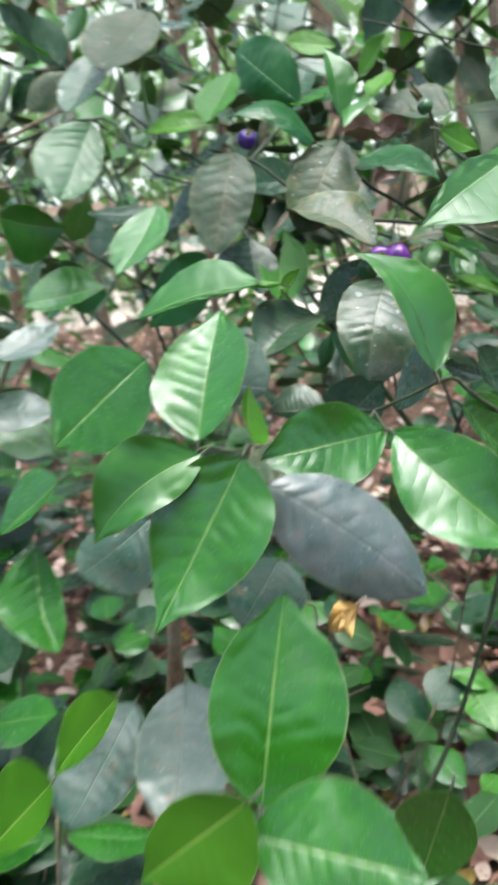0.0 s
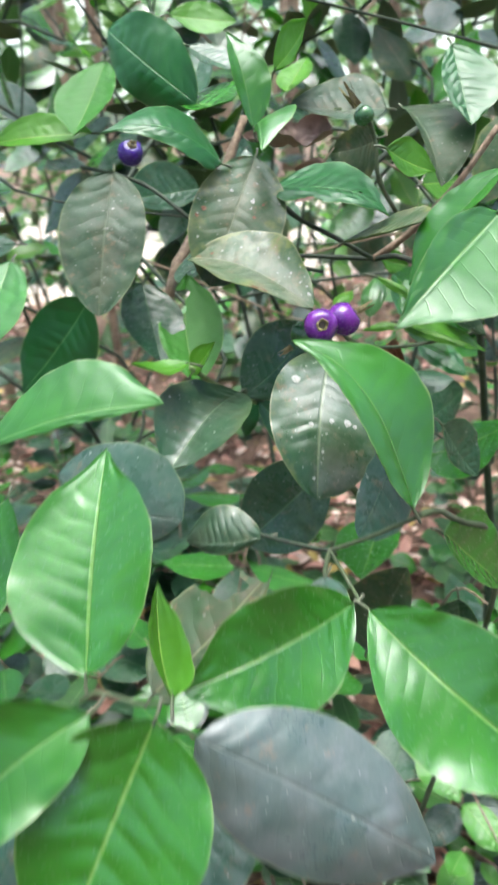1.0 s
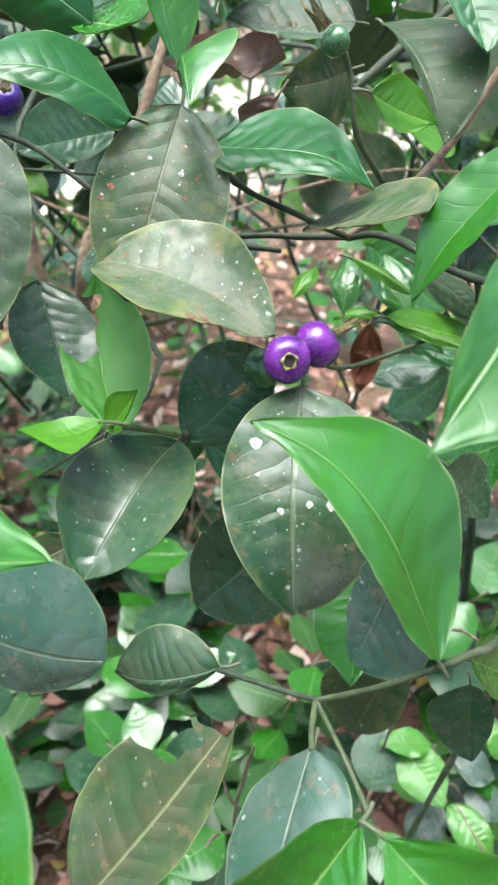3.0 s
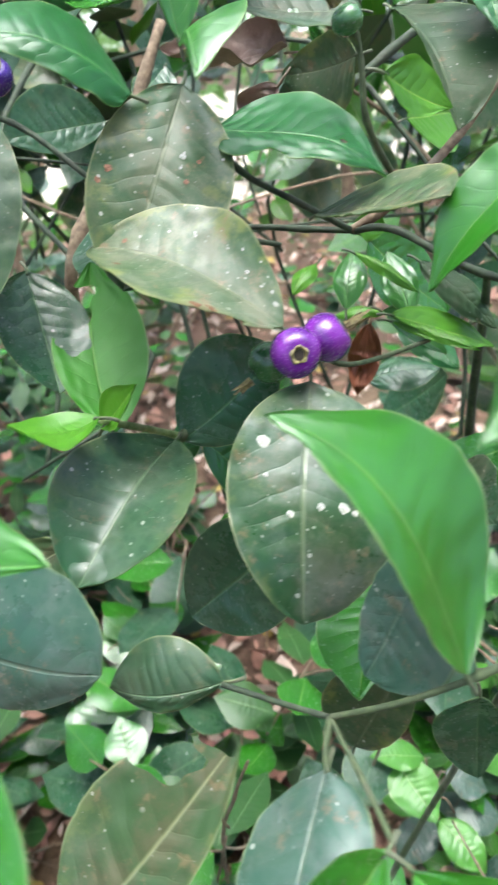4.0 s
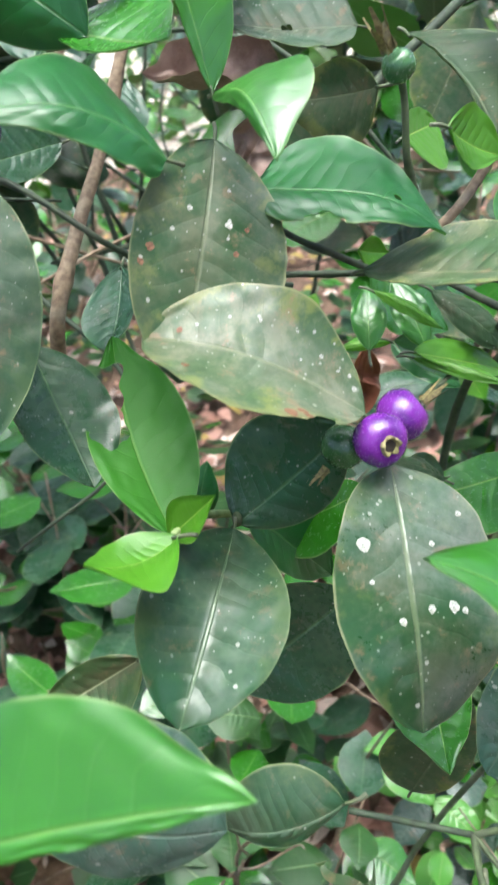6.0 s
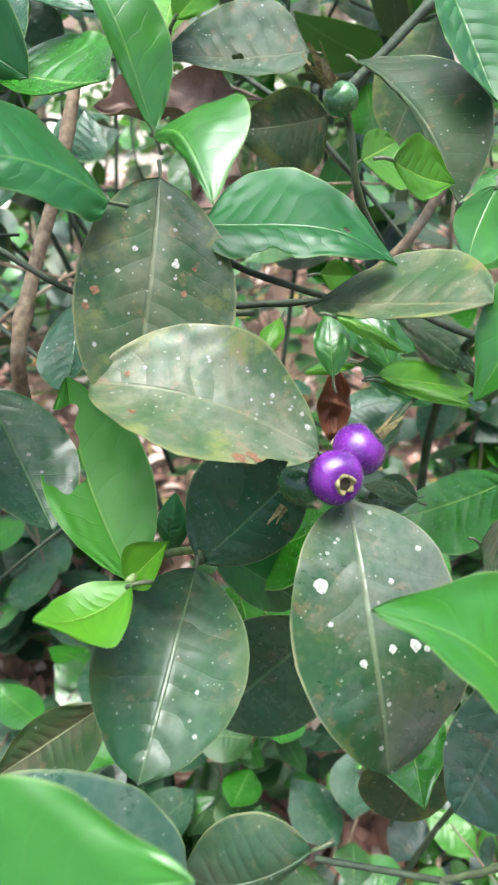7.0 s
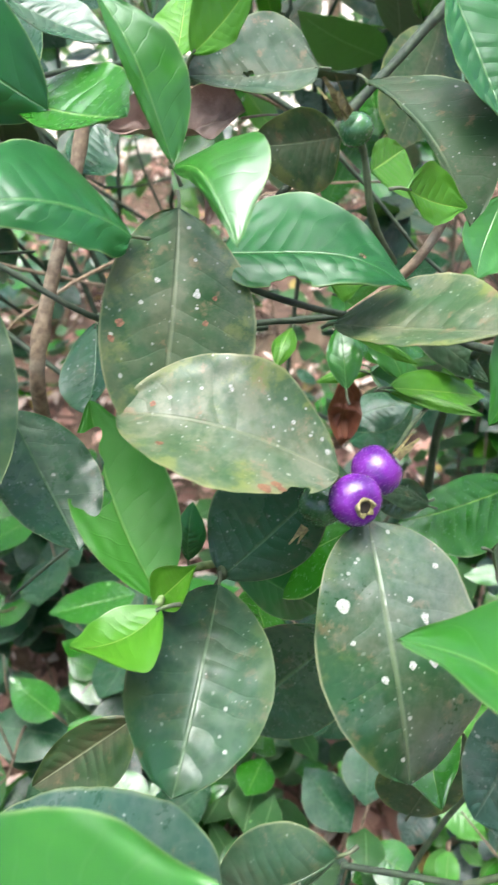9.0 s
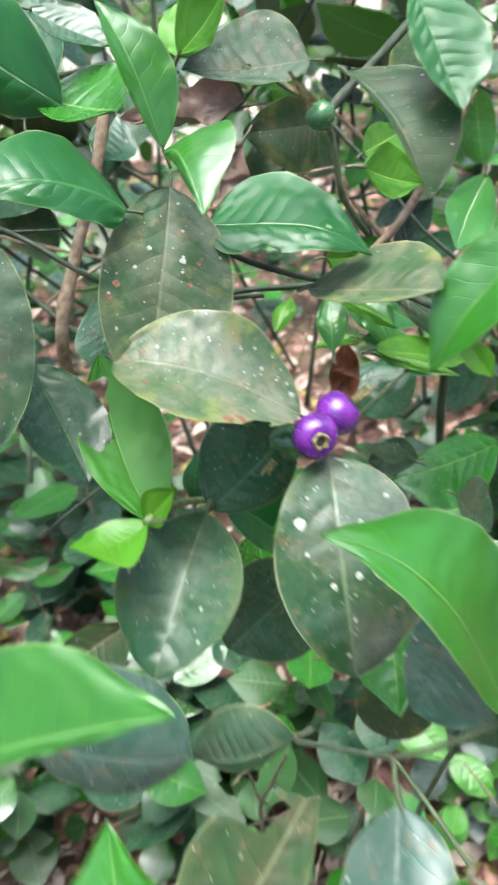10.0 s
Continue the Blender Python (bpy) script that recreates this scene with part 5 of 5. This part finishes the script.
def branch_line(rng, a, b, bend=0.15):
    a, b = Vector(a), Vector(b)
    k = (b - a).length * bend
    return [a] + [a.lerp(b, t) + Vector((rng.gauss(0, k), rng.gauss(0, k), rng.gauss(0, k) + k * 0.6)) * t * (1 - t) * 3 for t in (0.33, 0.66)] + [b]


# the back of the berry shrub: twigs that reach past the nearer leaves
rng = random.Random(5)
root = shrub.location
for k in range(17):
    x = -0.42 + 0.05 * k + rng.uniform(-0.03, 0.03)
    tip = Vector((x, rng.uniform(0.6, 1.0), rng.uniform(0.98, 1.32))) - root
    foot = Vector((0.6 * tip.x + rng.uniform(-0.08, 0.08), max(tip.y + rng.uniform(-0.05, 0.2), 0.1), rng.uniform(0.25, 0.45)))
    twig_with_leaves(shrub, branch_line(rng, foot, tip, 0.2), 0.0024, 0.001, BROAD, rng, 0.036, 0.42)

for k in range(9):
    x = -0.55 + 0.14 * k + rng.uniform(-0.04, 0.04)
    tip = Vector((x, rng.uniform(0.85, 1.4), rng.uniform(1.08, 1.42))) - root
    foot = Vector((0.7 * tip.x + rng.uniform(-0.1, 0.1), tip.y + rng.uniform(-0.05, 0.2), rng.uniform(0.3, 0.5)))
    twig_with_leaves(shrub, branch_line(rng, foot, tip, 0.2), 0.0026, 0.001, BROAD, rng, 0.04, 0.4)


# thin bare twigs crossing behind the leaves
for k in range(64):
    a = Vector((rng.uniform(-0.42, 0.5), rng.uniform(0.56, 1.15), rng.uniform(0.78, 1.16))) - root
    way = Vector((rng.gauss(0, 1), rng.gauss(0, 0.5), rng.gauss(0.35, 0.6))).normalized() * rng.uniform(0.16, 0.42)
    link("twig", tube(branch_line(rng, a, a + way, 0.16), rng.uniform(0.0011, 0.0022), 0.0006, 6, 4, k, 4), TWIG_BROWN if k % 3 == 0 else TWIG_DARK, shrub)


def bush(at, height, spread, twigs, seed, label, meshes, step=0.04, name="bush", group="", size=(0.8, 1.15)):
    rng = random.Random(seed)
    at = (at[0], at[1], ground_height(at[0], at[1]) - 0.01)
    plant = empty(name, at, label, "bush", group)
    for k in range(twigs):
        a = 2 * math.pi * k / twigs + rng.uniform(-0.4, 0.4)
        r = spread * rng.uniform(0.35, 1.0)
        tip = (r * math.cos(a), r * math.sin(a), height * rng.uniform(0.55, 1.05))
        twig_with_leaves(plant, branch_line(rng, (rng.gauss(0, 0.01), rng.gauss(0, 0.01), 0), tip, 0.12), 0.004, 0.0014, meshes, rng, step, 0.35, TWIG_BROWN, size)
    return plant


DARKER = [BROAD[0], BROAD[1], BROAD[2], BROAD[2], BROAD[3], BROAD[3], BROAD[6]]
bush((-0.42, 0.62), 0.62, 0.28, 9, 21, "bushy shrub with mid-green oval leaves", BROAD)
bush((-0.28, 0.36), 0.42, 0.16, 7, 22, "small shrub with dark glossy leaves", DARKER)
bush((0.46, 0.72), 0.55, 0.24, 8, 23, "bushy shrub with mixed green leaves", BROAD)
bush((0.3, 0.6), 0.16, 0.1, 7, 24, "low shrub with small glossy leaves, some lightened as if sunlit", GLOSSY + POINTED, 0.025, size=(0.6, 0.9))
bush((0.23, 0.5), 0.11, 0.1, 9, 35, "low shrub with small shining light green leaves, lightened as if sunlit", GLOSSY, 0.022)
bush((0.27, 0.44), 0.11, 0.09, 7, 36, "low shrub with small shining light green leaves, lightened as if sunlit", GLOSSY, 0.022)
bush((0.36, 0.5), 0.3, 0.14, 6, 34, "low shrub with narrow bright leaves", POINTED, 0.03)
bush((-0.75, 1.2), 0.75, 0.4, 10, 25, "shrub with dark leaves on thin stems", DARKER)
bush((0.95, 1.35), 0.7, 0.38, 10, 26, "shrub with dark leaves on thin stems", DARKER)
bush((0.05, 1.75), 0.5, 0.35, 9, 27, "sparse shrub above the leaf litter", BROAD)
bush((-0.5, 2.3), 0.9, 0.5, 11, 28, "tall thin shrub in the understorey", BROAD, 0.05)
bush((0.75, 2.4), 0.95, 0.5, 11, 29, "tall thin shrub in the understorey", BROAD, 0.05)
bush((1.9, 2.6), 1.1, 0.6, 11, 30, "tall thin shrub in the understorey", DARKER, 0.055)
bush((-1.7, 2.5), 1.1, 0.6, 11, 31, "tall thin shrub in the understorey", DARKER, 0.055)


def seedling(seed, meshes, height, leaves):
    rng = random.Random(seed)
    plant = empty("seedling", (0, 0, 0), "small green seedling on the forest floor", "seedling", "seedlings on the forest floor")
    lean = Vector((rng.gauss(0, 0.2), rng.gauss(0, 0.2), 1)) * height
    link("stem", tube([(0, 0, -0.01), lean * 0.5 + Vector((rng.gauss(0, 0.006), rng.gauss(0, 0.006), 0)), lean], 0.0012, 0.0007, 5, 2, seed, 4), TWIG_BROWN, plant)
    for k in range(leaves):
        t = 0.35 + 0.65 * (k // 2 * 2 + 1) / leaves
        a = 2.4 * (k // 2) + math.pi * (k % 2) + rng.uniform(-0.4, 0.4)
        way = (math.cos(a), math.sin(a), rng.uniform(-0.25, 0.35))
        p = lean * min(t, 1.0) + Vector((math.cos(a), math.sin(a), 0)) * 0.006
        put_leaf(plant, rng.choice(meshes), p, way, (rng.gauss(0, 0.2), rng.gauss(0, 0.2) - 0.2, 1), rng.uniform(0.75, 1.2))
    return plant


KINDS = [seedling(1, ROUND, 0.09, 8), seedling(2, ROUND, 0.13, 10), seedling(3, POINTED, 0.12, 8), seedling(4, ROUND, 0.06, 6), seedling(5, ROUND + POINTED[1:2], 0.18, 14), seedling(6, BROAD[:4], 0.2, 8)]
rng = random.Random(77)
spots = [(0.13, 0.36), (0.2, 0.44), (0.05, 0.5), (-0.06, 0.45), (-0.12, 0.6), (0.28, 0.6)]
while len(spots) < 262:
    y = 0.22 + 2.0 * rng.random() ** 1.9
    x = 0.08 + (0.3 + 0.42 * y) * rng.uniform(-1, 1)
    if 1.0 < y < 1.8 and rng.random() < 0.3:
        continue
    spots.append((x, y))
for k in range(34):
    spots.append((rng.uniform(-0.3, 0.04), rng.uniform(0.85, 1.6)))
for k in range(16):
    spots.append((rng.uniform(-0.2, 0.02), rng.uniform(0.62, 1.15)))
for k, (x, y) in enumerate(spots):
    m = pose(x, y, ground_height(x, y), rng.gauss(0, 8), rng.gauss(0, 8), rng.uniform(0, 360)) @ Matrix.Scale(rng.uniform(0.8, 1.35), 4)
    source = KINDS[k % 6 if k < 296 else 5]
    if k < 6:
        source.matrix_basis = m
    else:
        made = copy_thing(source, m)
        made.scale = m.to_scale()


def dead_twig(k):
    rng = random.Random(300 + k)
    y = rng.uniform(0.35, 1.6)
    x = 0.1 + (0.25 + 0.4 * y) * rng.uniform(-1, 1)
    a, n = rng.uniform(0, 6.28), rng.uniform(0.08, 0.3)
    z = ground_height(x, y) + 0.012
    pts = [(x + math.cos(a) * n * t, y + math.sin(a) * n * t, z + rng.uniform(0, 0.06) * t) for t in (0, 0.35, 0.7, 1)]
    return tagged(link("dead_twig", tube(pts, 0.0022, 0.0009, 6, 2, k, 4), TWIG_BROWN), "dry brown twig lying on leaf litter", "twig", "dead twigs on the ground")


for k in range(26):
    dead_twig(k)


def bare_stem(k):
    """A thin leafless stem standing in the litter, forked once or twice."""
    rng = random.Random(900 + k)
    y = rng.uniform(0.3, 1.1)
    x = 0.1 + (0.2 + 0.35 * y) * rng.uniform(-1, 1)
    plant = empty("bare_stem", (x, y, ground_height(x, y) - 0.01), "thin leafless brown stem standing in leaf litter", "stem", "bare stems on the forest floor")
    tip = Vector((rng.gauss(0, 0.07), rng.gauss(0, 0.06), rng.uniform(0.16, 0.42)))
    line = branch_line(rng, (0, 0, 0), tip, 0.14)
    link("stem", tube(line, rng.uniform(0.0011, 0.002), 0.0006, 6, 4, k, 5), TWIG_BROWN, plant)
    for n in range(rng.randint(1, 3)):
        foot = line[1].lerp(line[2], rng.random())
        link("twig", tube(branch_line(rng, foot, foot + Vector((rng.gauss(0, 0.06), rng.gauss(0, 0.05), rng.uniform(0.02, 0.12))), 0.15), 0.0009, 0.0005, 6, 2, k + n, 4), TWIG_BROWN, plant)
    return plant


for k in range(30):
    bare_stem(k)


def sapling(x, y, height, r, seed, limbs=5):
    """A thin bare-stemmed young tree with a leafy top."""
    rng = random.Random(seed)
    plant = empty("sapling", (x, y, ground_height(x, y) - 0.02), "thin brown sapling with sparse green leaves", "tree", "saplings in the understorey")
    lean = Vector((rng.gauss(0, 0.08), rng.gauss(0, 0.06), 1)) * height
    link("trunk", tube([(0, 0, 0), lean * 0.35 + Vector((rng.gauss(0, 0.03), 0, 0)), lean * 0.7, lean], r, r * 0.45, 10, 5, seed), BARK, plant)
    for k in range(limbs):
        a = rng.uniform(0, 6.28)
        foot = lean * rng.uniform(0.35, 0.98)
        tip = foot + Vector((math.cos(a), math.sin(a), rng.uniform(0.1, 0.7))) * rng.uniform(0.25, 0.5)
        twig_with_leaves(plant, branch_line(rng, foot, tip), r * 0.4, 0.0015, BROAD, rng, 0.06, 0.25, TWIG_BROWN, (0.9, 1.4))
    return plant


for k, (x, y, h, r) in enumerate(((-0.16, 1.35, 1.4, 0.009), (0.5, 1.7, 1.8, 0.016), (-0.5, 1.8, 1.7, 0.014), (1.15, 2.1, 2.2, 0.02), (-1.1, 2.6, 2.2, 0.02), (0.2, 2.9, 2.3, 0.018), (0.85, 3.6, 2.6, 0.03), (-0.35, 3.7, 2.6, 0.03), (1.8, 3.8, 2.6, 0.03))):
    sapling(x, y, h, r, 400 + k)


def forest_tree(x, y, height, r, seed):
    """A larger tree: tapered trunk, limbs and a crown of many leaves."""
    rng = random.Random(seed)
    plant = empty("forest_tree", (x, y, GROUND - 0.05), "tall forest or added shade tree with rough brown trunk and loose crown", "tree", "trees of the forest")
    lean = Vector((rng.gauss(0, 0.05), rng.gauss(0, 0.05), 1)) * height
    link("trunk", tube([(0, 0, 0), lean * 0.3 + Vector((rng.gauss(0, 0.06), 0, 0)), lean * 0.65, lean], r, r * 0.35, 14, 0, seed), BARK, plant)
    verts, faces = [], []
    for k in range(9):
        a = rng.uniform(0, 6.28)
        foot = lean * rng.uniform(0.35, 0.95)
        reach = rng.uniform(0.22, 0.42) * height
        tip = foot + Vector((math.cos(a), math.sin(a), rng.uniform(0.1, 0.6))) * reach
        line = branch_line(rng, foot, tip)
        link("limb", tube(line, r * 0.35, 0.008, 7, 0, k), BARK, plant)
        for n in range(150):
            c = line[rng.randint(1, 3)].lerp(tip, rng.random()) + Vector((rng.gauss(0, 1), rng.gauss(0, 1), rng.gauss(0, 0.6))) * reach * 0.28
            size = rng.uniform(0.05, 0.1)
            m = Matrix.Translation(c) @ Euler((rng.gauss(0, 0.6), rng.gauss(0, 0.6), rng.uniform(0, 6.28))).to_matrix().to_4x4()
            i = len(verts)
            verts += [m @ Vector(v) * 1.0 for v in ((0, -size, 0), (size * 0.5, -size * 0.1, size * 0.12), (0, size, -size * 0.2), (-size * 0.5, -size * 0.1, size * 0.12))]
            faces += [(i, i + 1, i + 2), (i, i + 2, i + 3)]
    me = bpy.data.meshes.new("crown")
    me.from_pydata(verts, [], faces)
    me.materials.append(CANOPY)
    crown = new("crown", me)
    crown.parent = plant
    return plant


def canopy_material():
    g = Nodes("canopy_leaves")
    rnd = g.node("ShaderNodeNewGeometry").outputs["Random Per Island"]
    c = g.mix(rnd, (0.05, 0.13, 0.025), (0.1, 0.2, 0.04))
    return g.bsdf(c, 0.45, through=0.35, through_colour=c)


CANOPY = canopy_material()
# Trees at negative y stand out of view, added to darken leaf reflections.
for k, (x, y, h, r) in enumerate(((-1.6, 5.2, 6, 0.09), (0.3, 6.4, 7, 0.11), (2.4, 5.6, 6.5, 0.1), (-3.6, 7.5, 7, 0.13), (4.6, 7.2, 7, 0.12), (1.2, 9.5, 8, 0.15), (-1.4, 10.0, 8, 0.14), (3.4, 11.0, 8, 0.15), (-5.6, -4.2, 7, 0.12), (5.6, -3.8, 7, 0.12), (-5.6, 3.0, 7, 0.13), (6.0, 3.2, 7, 0.13), (2.02, 3.5, 6.5, 0.095), (-3.6, -1.0, 5.2, 0.08), (3.5, -0.8, 5.6, 0.09), (-1.5, -1.9, 4.6, 0.085), (1.6, -1.8, 4.8, 0.08), (0.1, -2.7, 5.2, 0.09), (0.3, -4.2, 6.0, 0.1))):
    forest_tree(x, y, h, r, 500 + k)


def fallen_branch(points, r0, r1, seed):
    return tagged(link("fallen_branch", tube(points, r0, r1, 10, 3, seed), BARK), "thick brown fallen branch leaning by a trunk", "branch")


fallen_branch([(1.55, 3.3, ground_height(1.55, 3.3)), (1.95, 3.34, 0.53), (2.3, 3.38, 0.74), (2.75, 3.44, 0.98)], 0.05, 0.035, 71)


def undergrowth():
    """Far bushes of the forest, too many to count."""
    rng = random.Random(9)
    verts, faces = [], []
    for k in range(230):
        a = rng.uniform(-1.25, 1.25) if k < 130 else rng.uniform(1.25, 5.03)
        low = 70 <= k < 130 or k >= 180
        d = rng.uniform(2.3, 5.5) if low else rng.uniform(4.5, 15)
        cx, cy, h, w = math.sin(a) * d, math.cos(a) * d, rng.uniform(0.5, 1.7), rng.uniform(0.4, 0.9)
        if low:
            h, w = 0.3 * h, 0.45 * w
        for n in range(60 if low else 170):
            c = Vector((cx + rng.gauss(0, w * 0.5), cy + rng.gauss(0, w * 0.5), GROUND + h * rng.random() ** 0.8))
            size = rng.uniform(0.03, 0.07)
            m = Matrix.Translation(c) @ Euler((rng.gauss(0, 0.7), rng.gauss(0, 0.7), rng.uniform(0, 6.28))).to_matrix().to_4x4()
            i = len(verts)
            verts += [m @ Vector(v) for v in ((0, -size, 0), (size * 0.55, 0, size * 0.12), (0, size, -size * 0.2), (-size * 0.55, 0, size * 0.12))]
            faces += [(i, i + 1, i + 2), (i, i + 2, i + 3)]
    me = bpy.data.meshes.new("undergrowth")
    me.from_pydata(verts, [], faces)
    me.materials.append(CANOPY)
    return tagged(new("undergrowth", me), "dense green forest undergrowth in the distance", "undergrowth", kind="stuff")


undergrowth()


def backdrop():
    """A sheet glowing by emission, painted as a bright hazy forest edge, far behind everything."""
    g = Nodes("glowing_distance")
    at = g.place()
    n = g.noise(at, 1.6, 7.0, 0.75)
    # Pale noise paints bright gaps and haze; the emission below makes them glow.
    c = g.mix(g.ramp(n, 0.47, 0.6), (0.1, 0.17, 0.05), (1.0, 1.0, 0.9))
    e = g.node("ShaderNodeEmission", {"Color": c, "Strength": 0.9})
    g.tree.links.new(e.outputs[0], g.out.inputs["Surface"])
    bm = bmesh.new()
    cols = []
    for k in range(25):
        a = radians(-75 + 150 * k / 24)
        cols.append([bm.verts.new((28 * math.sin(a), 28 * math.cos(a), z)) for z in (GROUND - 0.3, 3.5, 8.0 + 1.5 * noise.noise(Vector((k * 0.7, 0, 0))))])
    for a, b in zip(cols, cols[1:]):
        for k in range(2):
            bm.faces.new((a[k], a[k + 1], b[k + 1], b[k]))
    return tagged(link("backdrop", bm, g.mat), "glowing sheet painted as a bright hazy forest edge in the distance", "backdrop", kind="structure")


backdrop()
